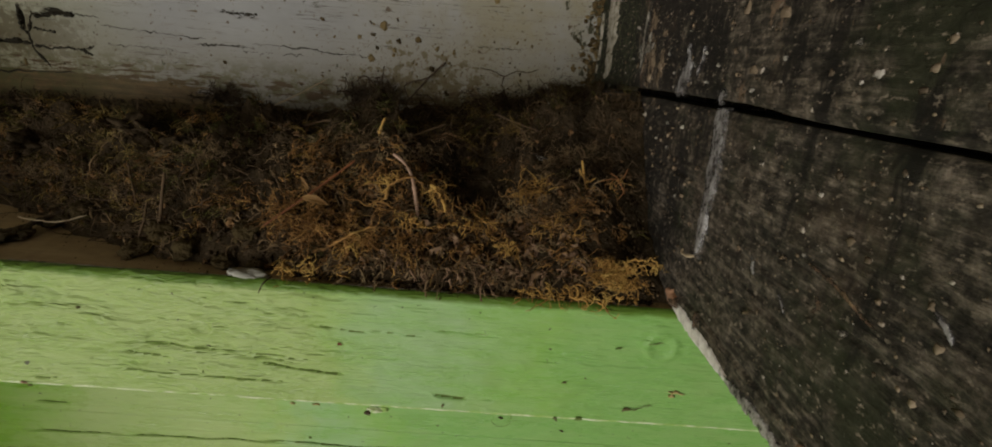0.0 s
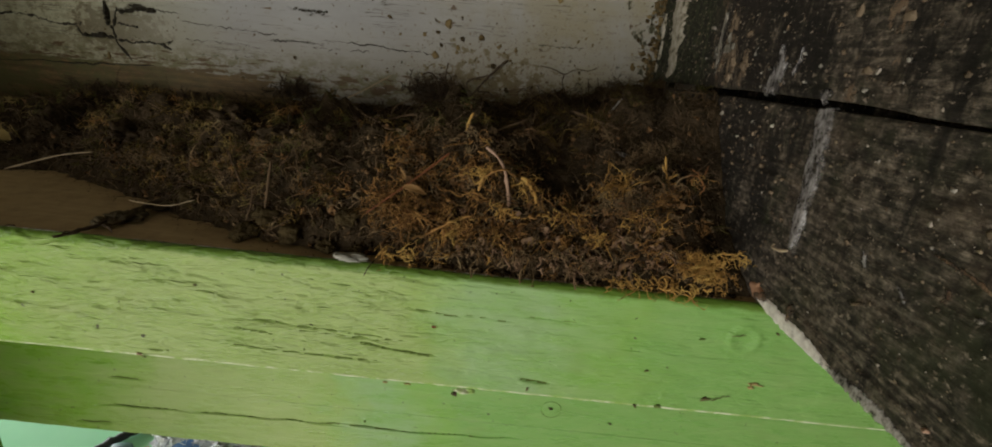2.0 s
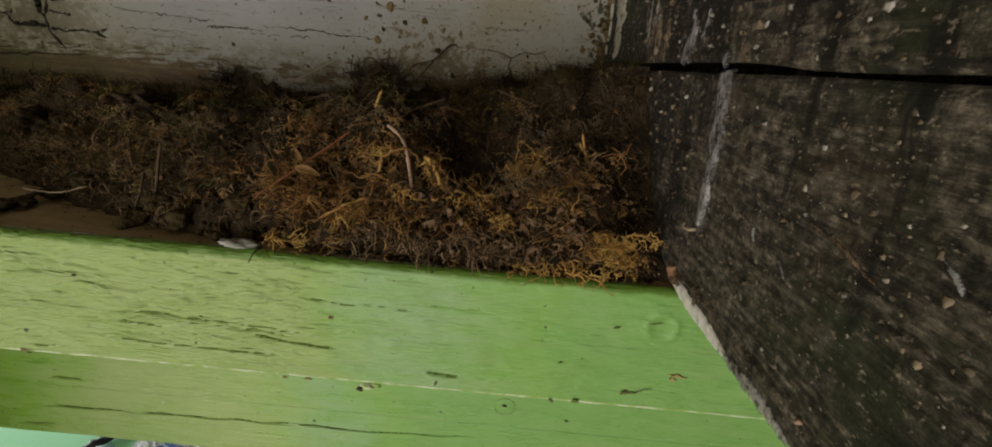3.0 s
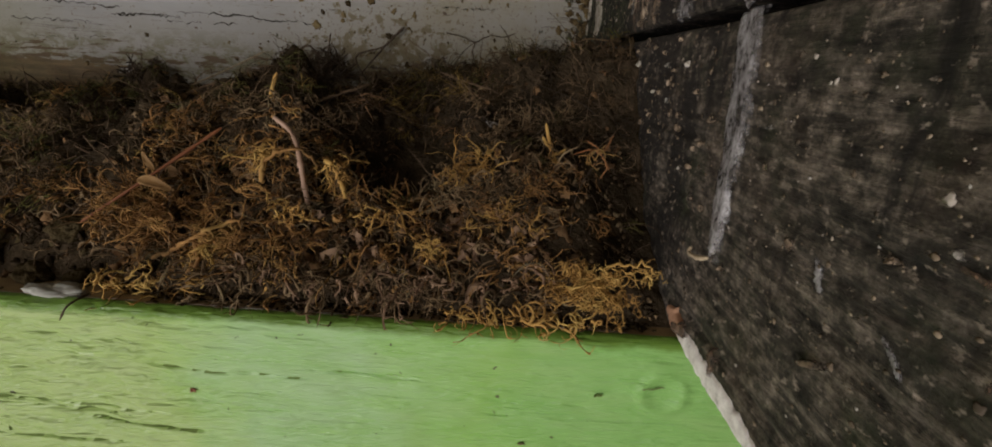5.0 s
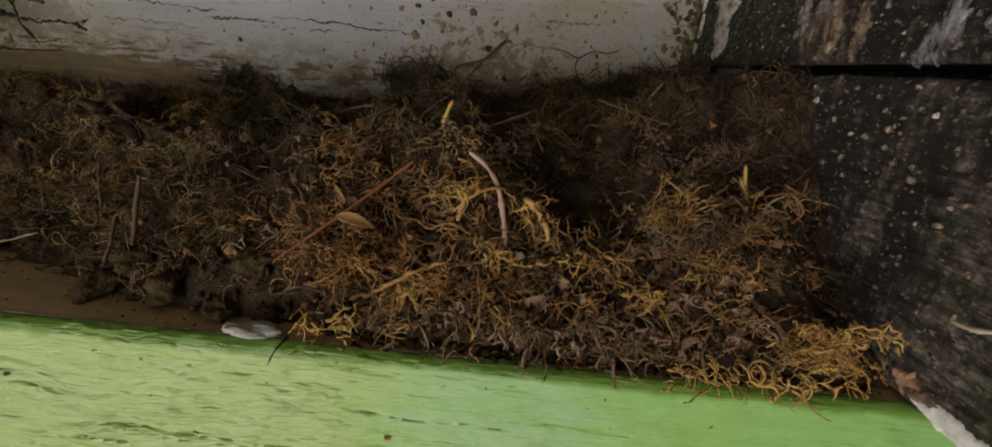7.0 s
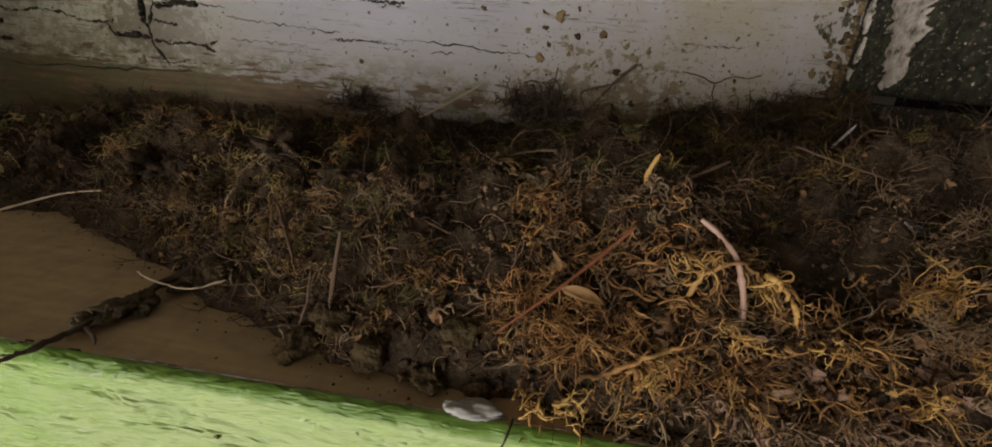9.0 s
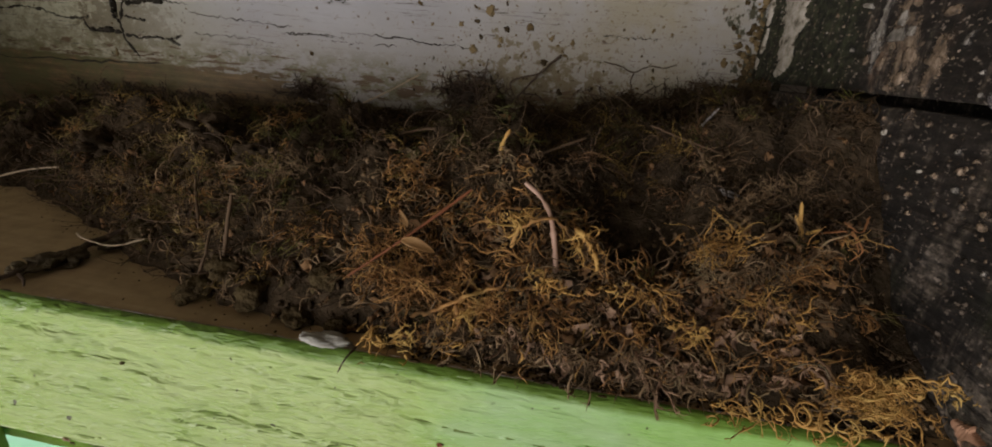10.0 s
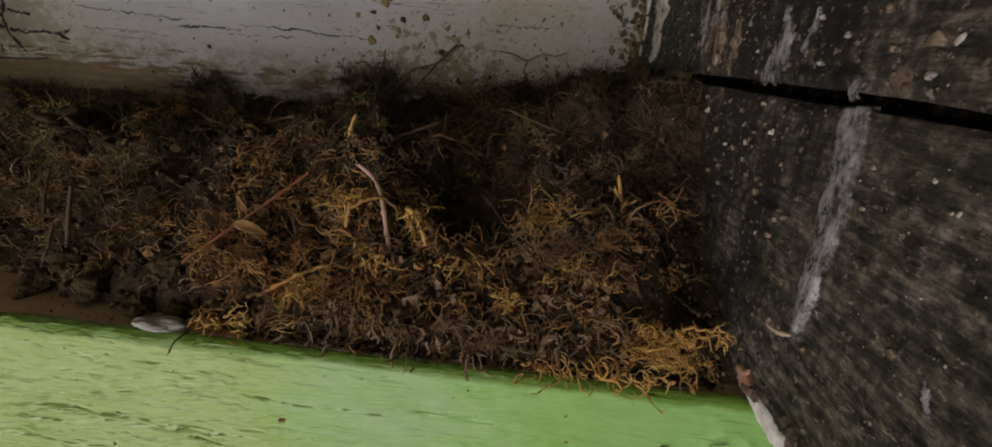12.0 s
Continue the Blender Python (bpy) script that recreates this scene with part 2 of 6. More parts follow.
def dark_wood():
    m, nt, b = surface("blackened_rough_timber")
    fibre = sums(nt, "ADD", sums(nt, "MULTIPLY", texture(nt, 230, (4, 0.8, 3.2), 8, 0.8), 0.34), sums(nt, "MULTIPLY", texture(nt, 420, (1, 0.9, 1), 4, 0.7), 0.36))
    fibre = sums(nt, "ADD", fibre, sums(nt, "MULTIPLY", texture(nt, 560, (1, 0.12, 1.4), 5, 0.70), 0.30))
    c = colours(nt, fibre, [(0.41, (0.012, 0.010, 0.008)), (0.49, (0.064, 0.055, 0.042)), (0.56, (0.190, 0.158, 0.122)), (0.64, (0.46, 0.385, 0.31))])
    patch = texture(nt, 28, (1, 1, 1), 5, 0.65)
    c = blend(nt, sums(nt, "MULTIPLY", step(nt, patch, 0.5, 0.72), 0.38), c, (0.15, 0.098, 0.064))
    black = texture(nt, 40, (1, 0.5, 1.4), 5, 0.7)
    c = blend(nt, sums(nt, "MULTIPLY", step(nt, black, 0.5, 0.66), 0.7), c, (0.022, 0.020, 0.016))
    y, z = coord(nt, 1), coord(nt, 2)
    alga = sums(nt, "ADD", texture(nt, 55, (1, 1, 1), 5, 0.65), sums(nt, "MULTIPLY", step(nt, y, 0.085, 0.035), 0.12))
    c = blend(nt, sums(nt, "MULTIPLY", step(nt, alga, 0.52, 0.68), 0.75), c, (0.036, 0.042, 0.020))
    over = step(nt, z, 1.5572, 1.5580)
    worn = texture(nt, 130, (1, 1.0, 0.35), 5, 0.7)
    belt = sums(nt, "MULTIPLY", step(nt, y, 0.148, 0.163), step(nt, y, 0.195, 0.175))
    broken = sums(nt, "ADD", sums(nt, "MULTIPLY", belt, 0.04), sums(nt, "MULTIPLY", sums(nt, "SUBTRACT", texture(nt, 420, (1, 1, 0.5), 4, 0.7), 0.5), 0.45))
    mask = sums(nt, "MULTIPLY", over, step(nt, sums(nt, "ADD", worn, broken), 0.61, 0.66))
    c = blend(nt, mask, c, blend(nt, texture(nt, 500), (0.13, 0.085, 0.055), (0.34, 0.24, 0.16)))
    chips = texture(nt, 110, (1, 1.2, 0.6), 6, 0.7)
    corner = sums(nt, "MULTIPLY", step(nt, y, 0.200, 0.232), step(nt, y, 0.252, 0.243))
    mask = sums(nt, "MULTIPLY", over, step(nt, sums(nt, "ADD", chips, sums(nt, "MULTIPLY", corner, 0.06)), 0.68, 0.70))
    c = blend(nt, mask, c, blend(nt, texture(nt, 200), (0.20, 0.17, 0.12), (0.48, 0.44, 0.36)))
    # black drips; thickening behind y 0.108 puts the light's falloff into colour
    drip_and_falloff = step(nt, sums(nt, "ADD", texture(nt, 70, (1, 1.6, 0.35), 5, 0.7), sums(nt, "MULTIPLY", step(nt, y, 0.108, 0.132), 0.15)), 0.55, 0.64)
    c = blend(nt, sums(nt, "MULTIPLY", drip_and_falloff, 0.85), c, (0.014, 0.012, 0.010))
    damp = sums(nt, "MULTIPLY", over, step(nt, sums(nt, "ADD", y, sums(nt, "MULTIPLY", texture(nt, 60, detail=4), 0.03)), 0.190, 0.205))
    c = blend(nt, sums(nt, "MULTIPLY", damp, 0.8), c, blend(nt, step(nt, texture(nt, 300, detail=5), 0.42, 0.62), (0.012, 0.014, 0.008), (0.055, 0.062, 0.030)))
    speck = texture(nt, 900, (1, 0.6, 1), 3, 0.6)
    c = blend(nt, step(nt, speck, 0.60, 0.72), c, (0.34, 0.28, 0.22))
    finish(nt, b, c, 0.85, fibre, 1.0, 0.0012, 0.25)
    return m


def crusted(name, thin, thick, frayed=0.0):
    """A thin crust through which the black timber shows; frayed: it thins out towards its rim."""
    m, nt, b = surface(name)
    mottle = texture(nt, 420, (1, 1, 0.6), 5, 0.75)
    c = colours(nt, mottle, [(0.38, (0.05, 0.045, 0.04)), (0.50, thin), (0.64, thick)])
    finish(nt, b, c, 0.9, mottle, 0.6, 0.0006, 0.15)
    if frayed:
        core = node(nt, "Attribute")
        core.attribute_name = "core"
        crumbly = sums(nt, "MULTIPLY", sums(nt, "SUBTRACT", texture(nt, 520, (1, 1, 0.7), 5, 0.7), 0.5), 2.4)
        cover = step(nt, sums(nt, "ADD", core.outputs["Fac"], crumbly), 0.08, 0.75)
        nt.links.new(sums(nt, "MULTIPLY", cover, frayed), b.inputs["Alpha"])
    return m


def tinted(name, stops, scale=90, rough=0.8, gloss=0.25, island=0.45, crumb=0.3, clumps=False):
    """A material that varies from piece to piece and over the thing."""
    m, nt, b = surface(name)
    rnd = node(nt, "NewGeometry").outputs["Random Per Island"]
    n = texture(nt, scale, (1, 1, 1), 4, 0.7)
    if clumps:
        n = step(nt, n, 0.34, 0.66)
    f = sums(nt, "ADD", sums(nt, "MULTIPLY", rnd, island), sums(nt, "MULTIPLY", n, 1 - island))
    finish(nt, b, colours(nt, f, stops), rough, texture(nt, 900, (1, 1, 1), 3), crumb, 0.0003 + 0.0006 * (crumb > 0.5), gloss)
    return m


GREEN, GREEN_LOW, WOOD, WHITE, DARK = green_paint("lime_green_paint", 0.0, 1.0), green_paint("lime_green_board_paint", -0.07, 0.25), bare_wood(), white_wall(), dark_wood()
CHIP = crusted("dirty_white_chip", (0.30, 0.28, 0.25), (0.50, 0.48, 0.45))
WEAR = crusted("worn_brown_wood", (0.13, 0.086, 0.055), (0.32, 0.21, 0.135), 0.85)
EDGE = tinted("dirty_white_edge", [(0.30, (0.375, 0.338, 0.300)), (0.42, (0.750, 0.700, 0.663)), (0.6, (0.975, 0.925, 0.887))], 350, 0.8, 0.2, 0.0)
EDGE_WORN = crusted("worn_white_edge", (0.34, 0.31, 0.29), (0.62, 0.58, 0.56), 0.95)
STREAK = crusted("thin_white_crust", (0.28, 0.262, 0.255), (0.56, 0.54, 0.535), 0.72)
# inside the splits this green holds their shadow as colour
SPLIT = tinted("dark_split", [(0.2, (0.11, 0.155, 0.035)), (0.8, (0.18, 0.25, 0.07))], 200)
FISSURE = tinted("dark_wall_fissure", [(0.2, (0.014, 0.012, 0.008)), (0.8, (0.040, 0.034, 0.022))], 200)
WORN = tinted("pale_worn_paint", [(0.40, (0.32, 0.50, 0.12)), (0.47, (0.48, 0.60, 0.27)), (0.56, (0.72, 0.78, 0.55))], 150, 0.6, 0.3, 0.0)
PEAT = tinted("peat", [(0.25, (0.016, 0.012, 0.007)), (0.5, (0.043, 0.031, 0.018)), (0.7, (0.084, 0.060, 0.037))], 260, 0.97, 0.02, 0.0, 0.8)
MOSS = tinted("golden_moss", [(0.15, (0.076, 0.045, 0.016)), (0.42, (0.236, 0.123, 0.042)), (0.62, (0.401, 0.218, 0.073)), (0.85, (0.321, 0.204, 0.066))], 110, 0.85, 0.15, 0.22, 0.3, True)
BRIGHT = tinted("yellow_moss", [(0.15, (0.220, 0.120, 0.037)), (0.5, (0.440, 0.253, 0.072)), (0.85, (0.490, 0.331, 0.100))], 140, 0.85, 0.15, 0.25, 0.3, True)
BROWN = tinted("brown_moss", [(0.12, (0.047, 0.032, 0.016)), (0.42, (0.126, 0.083, 0.041)), (0.65, (0.222, 0.151, 0.081)), (0.88, (0.195, 0.152, 0.079))], 100, 0.85, 0.15, 0.22, 0.3, True)
OLIVE = tinted("dry_olive_moss", [(0.12, (0.028, 0.023, 0.008)), (0.45, (0.073, 0.063, 0.018)), (0.68, (0.124, 0.103, 0.030)), (0.90, (0.111, 0.122, 0.030))], 90, 0.9, 0.12, 0.22, 0.3, True)
# darker moss for the hollow and the back: their shade is put into the colour
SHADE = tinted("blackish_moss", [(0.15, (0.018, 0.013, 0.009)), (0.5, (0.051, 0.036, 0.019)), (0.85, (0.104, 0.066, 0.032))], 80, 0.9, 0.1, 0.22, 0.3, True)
DUSKY = tinted("tan_olive_moss", [(0.15, (0.050, 0.033, 0.009)), (0.50, (0.141, 0.092, 0.024)), (0.80, (0.246, 0.167, 0.045))], 110, 0.85, 0.15, 0.22, 0.3, True)
LEAFY = tinted("dark_green_moss", [(0.15, (0.036, 0.036, 0.013)), (0.5, (0.095, 0.095, 0.027)), (0.85, (0.175, 0.165, 0.048))], 110, 0.85, 0.15, 0.22, 0.3, True)
FIBRE = tinted("root_fibre", [(0.2, (0.041, 0.027, 0.015)), (0.5, (0.088, 0.055, 0.030)), (0.78, (0.155, 0.103, 0.055)), (0.96, (0.216, 0.147, 0.078))], 60, 0.8, 0.25, 0.8)
FLAKE = tinted("withered_leaf", [(0.2, (0.057, 0.032, 0.013)), (0.5, (0.128, 0.073, 0.032)), (0.8, (0.229, 0.132, 0.060))], 120, 0.85, 0.15, 0.7)
PINK = tinted("pinkish_leaf", [(0.2, (0.117, 0.072, 0.043)), (0.5, (0.244, 0.153, 0.093)), (0.8, (0.360, 0.237, 0.147))], 160, 0.85, 0.15, 0.5)
MUD = tinted("dry_mud", [(0.3, (0.035, 0.025, 0.012)), (0.6, (0.078, 0.058, 0.027)), (0.8, (0.125, 0.091, 0.045))], 300, 0.95, 0.05, 0.2, 1.0)
CRUST = tinted("grey_mud_crust", [(0.3, (0.070, 0.056, 0.034)), (0.6, (0.135, 0.110, 0.066)), (0.8, (0.20, 0.165, 0.104))], 350, 0.95, 0.05, 0.2, 1.0)
CHALK = tinted("chalky_dropping", [(0.2, (0.22, 0.21, 0.21)), (0.5, (0.38, 0.37, 0.37)), (0.8, (0.52, 0.50, 0.48))], 500, 0.9, 0.15, 0.2)
BUFF = tinted("buff_speck", [(0.1, (0.09, 0.07, 0.05)), (0.55, (0.20, 0.15, 0.10)), (0.8, (0.33, 0.26, 0.18)), (0.95, (0.50, 0.46, 0.42))], 300, 0.9, 0.15, 0.9)
OLDPAINT = tinted("flaking_cream_paint", [(0.36, (0.076, 0.067, 0.041)), (0.45, (0.306, 0.277, 0.213)), (0.60, (0.476, 0.437, 0.369))], 260, 0.8, 0.25, 0.0, 0.6)
STRAW = tinted("pale_straw", [(0.3, (0.36, 0.27, 0.17)), (0.7, (0.55, 0.45, 0.30))], 150, 0.65, 0.3, 0.3)
FADED = tinted("tan_paint_scar", [(0.3, (0.30, 0.24, 0.08)), (0.7, (0.46, 0.36, 0.16))], 300)
SOILED = tinted("brown_splash", [(0.25, (0.045, 0.032, 0.016)), (0.5, (0.115, 0.080, 0.036)), (0.8, (0.19, 0.140, 0.068))], 300, 0.95, 0.05, 0.6)
SPOT = tinted("brown_spot", [(0.3, (0.085, 0.075, 0.030)), (0.7, (0.17, 0.15, 0.065))], 300)
STONE = tinted("dirty_pale_paint_flake", [(0.3, (0.250, 0.245, 0.205)), (0.6, (0.400, 0.395, 0.345))], 250, 0.85, 0.15, 0.0)
DULL = crusted("greyish_worn_paint", (0.22, 0.20, 0.165), (0.46, 0.43, 0.375), 0.95)
TANNED = crusted("tan_worn_wood", (0.175, 0.128, 0.084), (0.37, 0.285, 0.200), 0.92)
DUN = tinted("dun_speck", [(0.1, (0.04, 0.032, 0.024)), (0.55, (0.10, 0.075, 0.05)), (0.95, (0.24, 0.18, 0.12))], 300, 0.9, 0.15, 0.9)
STEM = tinted("pinkish_stem", [(0.3, (0.34, 0.205, 0.135)), (0.7, (0.47, 0.31, 0.22))], 250, 0.6, 0.35, 0.2)
RUST = tinted("red_needle", [(0.3, (0.167, 0.057, 0.023)), (0.7, (0.260, 0.099, 0.040))], 250, 0.6, 0.3, 0.2)
EMBER = tinted("orange_shoot", [(0.3, (0.19, 0.080, 0.030)), (0.7, (0.34, 0.160, 0.060))], 250, 0.7, 0.2, 0.2)
TAN = tinted("tan_leaf", [(0.3, (0.319, 0.175, 0.061)), (0.7, (0.445, 0.273, 0.109))], 250, 0.6, 0.35, 0.2)
YELLOWED = tinted("yellowed_leaf", [(0.3, (0.19, 0.135, 0.045)), (0.7, (0.34, 0.255, 0.090))], 250, 0.8, 0.2, 0.2)
ROOT = tinted("dark_root", [(0.3, (0.039, 0.029, 0.019)), (0.7, (0.111, 0.078, 0.052))], 300, 0.85, 0.2, 0.3)
RAW = tinted("raw_wood", [(0.3, (0.351, 0.182, 0.104)), (0.7, (0.567, 0.338, 0.208))], 300, 0.85, 0.2, 0.3)


# ---- building ----
def raw(name, verts, faces, materials, parent=None, label="", picks=None, smooth=True):
    """One mesh from arrays of corners and of faces with equal sides."""
    verts, faces = np.asarray(verts, np.float32).reshape(-1, 3), np.asarray(faces, np.int32)
    me = bpy.data.meshes.new(name)
    me.vertices.add(len(verts))
    me.vertices.foreach_set("co", verts.ravel())
    me.loops.add(faces.size)
    me.loops.foreach_set("vertex_index", faces.ravel())
    me.polygons.add(len(faces))
    me.polygons.foreach_set("loop_start", np.arange(0, faces.size, faces.shape[1], dtype=np.int32))
    for m in materials if isinstance(materials, (list, tuple)) else [materials]:
        me.materials.append(m)
    if picks is not None:
        me.polygons.foreach_set("material_index", np.asarray(picks, np.int32))
    me.polygons.foreach_set("use_smooth", np.full(len(faces), smooth))
    me.update(calc_edges=True)
    me.validate()
    ob = new(name, me)
    ob.parent = parent
    if label:
        ob["label"] = label
    return ob


def part(name, bm, material, parent=None, label="", smooth=False):
    me = bpy.data.meshes.new(name)
    bm.to_mesh(me)
    bm.free()
    me.materials.append(material)
    for p in me.polygons:
        p.use_smooth = smooth
    ob = new(name, me)
    ob.parent = parent
    if label:
        ob["label"] = label
    return ob


def thing(name, at, label, category, group="", kind=""):
    ob = new(name)
    ob.location = at
    ob.empty_display_size = 0.01
    return tagged(ob, label, category, group, kind)


def under(ob, parent):
    """Hang a mesh that is built in world places under a thing."""
    ob.parent = parent
    ob.matrix_parent_inverse = Matrix.Translation(parent.location).inverted()
    return ob


def sheet(P):
    """Corners and faces of a grid P[u, v, 3]."""
    u, v = P.shape[:2]
    k = np.arange(u * v).reshape(u, v)
    return P.reshape(-1, 3), np.stack([k[:-1, :-1], k[1:, :-1], k[1:, 1:], k[:-1, 1:]], -1).reshape(-1, 4)


def slab(lo, hi, bevel=0.0):
    bm = bmesh.new()
    bmesh.ops.create_cube(bm, size=1, matrix=Matrix.LocRotScale([(a + b) / 2 for a, b in zip(lo, hi)], None, [b - a for a, b in zip(lo, hi)]))
    if bevel:
        bmesh.ops.bevel(bm, geom=bm.edges[:], offset=bevel, segments=2, affect="EDGES")
    return bm


def unit(v):
    return v / np.maximum(np.linalg.norm(v, axis=-1, keepdims=True), 1e-9)


def tubes(P, R, sides=3, flat=1.0):
    """Tubes along the lines P[n, s, 3] with radii R[n, s]."""
    n, s = P.shape[:2]
    T = unit(np.gradient(P, axis=1))
    ref = unit(rng.normal(size=(n, 1, 3)))
    A = unit(np.cross(T, ref))
    B = flat * np.cross(T, A)
    a = np.arange(sides) * 2 * np.pi / sides
    V = P[:, :, None] + R[:, :, None, None] * (np.cos(a)[:, None] * A[:, :, None] + np.sin(a)[:, None] * B[:, :, None])
    k = np.arange(n * s * sides).reshape(n, s, sides)
    nx = np.roll(k, -1, axis=2)
    F = np.stack([k[:, :-1], nx[:, :-1], nx[:, 1:], k[:, 1:]], -1).reshape(-1, 4)
    return V.reshape(-1, 3), F


def joined(*meshes):
    V, F, at = [], [], 0
    for v, f in meshes:
        V.append(v)
        F.append(f + at)
        at += len(v)
    return np.concatenate(V), np.concatenate(F)


def curve(points, n=24):
    """A smooth line through a few points."""
    p = np.array(points, float)
    p = np.concatenate([[2 * p[0] - p[1]], p, [2 * p[-1] - p[-2]]])
    t = np.linspace(0, len(points) - 1 - 1e-6, n)
    i = t.astype(int)
    u = (t - i)[:, None]
    a, b, c, d = p[i], p[i + 1], p[i + 2], p[i + 3]
    return 0.5 * (2 * b + (c - a) * u + (2 * a - 5 * b + 4 * c - d) * u * u + (3 * b - a - 3 * c + d) * u ** 3)


def strand(name, points, r0, r1, material, n=24, wobble=0.0, sides=6, parent=None, label=""):
    P = curve(points, n)
    P = P + rng.normal(size=P.shape) * wobble
    R = np.linspace(r0, r1, n) * (1 + 0.15 * rng.normal(size=n))
    R[0], R[-1] = R[0] * 0.6, R[-1] * 0.4
    V, F = tubes(P[None], np.abs(R)[None], sides)
    ob = raw(name, V, F, material, None, label)
    return under(ob, parent) if parent else ob


def lump(r, seed, flat=0.7, rough=0.35, detail=2):
    """An irregular clod about the origin, standing on its base."""
    bm = bmesh.new()
    bmesh.ops.create_icosphere(bm, subdivisions=detail, radius=1)
    for v in bm.verts:
        d = noise.noise(v.co * 1.3 + Vector((seed * 3.1, seed, 0))) + 0.5 * noise.noise(v.co * 3.1 + Vector((0, seed, seed)))
        d += 0.35 * noise.noise(v.co * 7.3 + Vector((seed, 0, seed))) + 0.2 * noise.noise(v.co * 15 + Vector((seed, seed, 0)))
        v.co = v.co * (1 + rough * d) * r
        v.co.z = max(v.co.z * flat, -0.45 * r * flat)
    return bm


# ---- the green beam ----
beam = thing("ceiling_plate_beam", (0, BEAM_Y, BEAM_BOTTOM), "lime green painted timber beam with a bare brown top ledge", "beam")
xs = np.concatenate([np.linspace(-0.9, -0.27, 64), np.arange(-0.269, 0.125, 0.0006), np.linspace(0.126, 0.4, 30)])
R_EDGE = 0.0022
zs_front = np.arange(BEAM_BOTTOM + R_EDGE, LEDGE - R_EDGE + 1e-6, 0.00028)
arc = np.linspace(0, np.pi / 2, 8)
prof = [(BACK_Y - 0.02, BEAM_BOTTOM)] + [(BEAM_Y + R_EDGE - R_EDGE * np.sin(a), BEAM_BOTTOM + R_EDGE - R_EDGE * np.cos(a)) for a in arc[:-1]]
prof += [(BEAM_Y, z) for z in zs_front]
prof += [(BEAM_Y + R_EDGE - R_EDGE * np.cos(a), LEDGE - R_EDGE + R_EDGE * np.sin(a)) for a in arc[1:]]
prof = np.array(prof)
X, K = np.meshgrid(xs, np.arange(len(prof)), indexing="ij")
Y, Z = prof[K, 0], prof[K, 1]


def plates(v, n):
    """Terraces with crisp edges, out of a smooth field."""
    k = v * n
    return (np.floor(k) + ramp(k - np.floor(k), 0.0, 0.45)) / n


scaly = 0.10 + 0.90 * ramp(X, 0.0, -0.07) * ramp(Z, 1.461, 1.474)
relief = 0.0007 * fbm(X * 30, Z * 260, 1) + scaly * (0.0026 * plates(fbm(X * 75, Z * 330, 5, 3), 5) + 0.0009 * plates(fbm(X * 150, Z * 620, 6, 2), 5)) + 0.0005 * fbm(X * 230, Z * 380, 9, 3)
SPLITS = [(-0.1065, 1.4686, -0.0480, 1.4672, 0.0012, 0.00050), (-0.0622, 1.4732, -0.0345, 1.4711, 0.0015, 0.0007), (-0.1000, 1.4779, -0.0385, 1.4756, 0.0011, 0.00046),
          (-0.0995, 1.4752, -0.0850, 1.4730, 0.0012, 0.0006), (-0.1275, 1.4629, -0.1190, 1.4636, 0.0010, 0.0006), (-0.0480, 1.4872, -0.0280, 1.4862, 0.0011, 0.0005), (-0.0300, 1.4868, -0.0130, 1.4860, 0.0010, 0.00045),
          (-0.0105, 1.4659, 0.0003, 1.4653, 0.0012, 0.0008), (-0.0120, 1.4881, 0.0090, 1.4879, 0.0009, 0.00045), (-0.0790, 1.4933, -0.0720, 1.4936, 0.0008, 0.0005),
          (-0.0945, 1.4947, -0.0900, 1.4939, 0.0010, 0.0006), (-0.0860, 1.4762, -0.0450, 1.4745, 0.0010, 0.00045), (-0.1100, 1.4712, -0.0950, 1.4703, 0.0007, 0.0004), (0.0050, 1.4658, 0.0080, 1.4656, 0.0006, 0.0004)]
for _ in range(45):
    x0, z0, n0 = rng.uniform(-0.26, 0.05), rng.uniform(1.463, 1.495), rng.uniform(0.004, 0.02)
    if x0 < -0.06 or rng.random() < 0.3:
        SPLITS.append((x0, z0, x0 + n0, z0 - n0 * 0.035, rng.uniform(0.0003, 0.0007), rng.uniform(0.00025, 0.00045)))
depth = np.zeros_like(X)
for x0, z0, x1, z1, d, w in SPLITS:
    u = (X - x0) / (x1 - x0)
    line = z0 + (z1 - z0) * u + 0.0006 * (vnoise(X * 260, Z * 0 + z0 * 900, 3) - 0.5)
    g = np.exp(-((Z - line) / (0.5 * w)) ** 2) * ramp(u, 0, 0.15) * ramp(u, 1, 0.8) * (Y < BEAM_Y + 0.001)
    depth = np.maximum(depth, d * g)
for cx, cz, r in ((-0.076, 1.4845, 0.0032), (0.0545, 1.4880, 0.0042)):
    q = np.hypot(X - cx, Z - cz) / r
    relief += 0.0005 * (0.35 + 0.9 * vnoise(X * 220, Z * 220, 15)) * np.exp(-((q - 1) / 0.25) ** 2) - 0.0003 * np.exp(-(q / 0.6) ** 4)
inside = (K > 0)
push = (relief - depth) * inside
tilt_y, tilt_z = np.where(Z > LEDGE - R_EDGE, 0.4, 1.0), np.where(Z > LEDGE - R_EDGE, 0.6, 0.0)
P = np.stack([X, Y - push * tilt_y, Z + push * tilt_z], -1)
V, F = sheet(P)
face_depth = (depth[:-1, :-1] + depth[1:, 1:]).ravel() / 2
beam_face = under(raw("painted_face", V, F, [GREEN, SPLIT, WORN], None, "cracked lime green paint", np.where((K[:-1, :-1].ravel() > 3) & (K[:-1, :-1].ravel() < 7), 2, (face_depth > 0.00058).astype(int))), beam)
ys = np.concatenate([np.arange(BEAM_Y + R_EDGE, BACK_Y, 0.0012), [BACK_Y]])
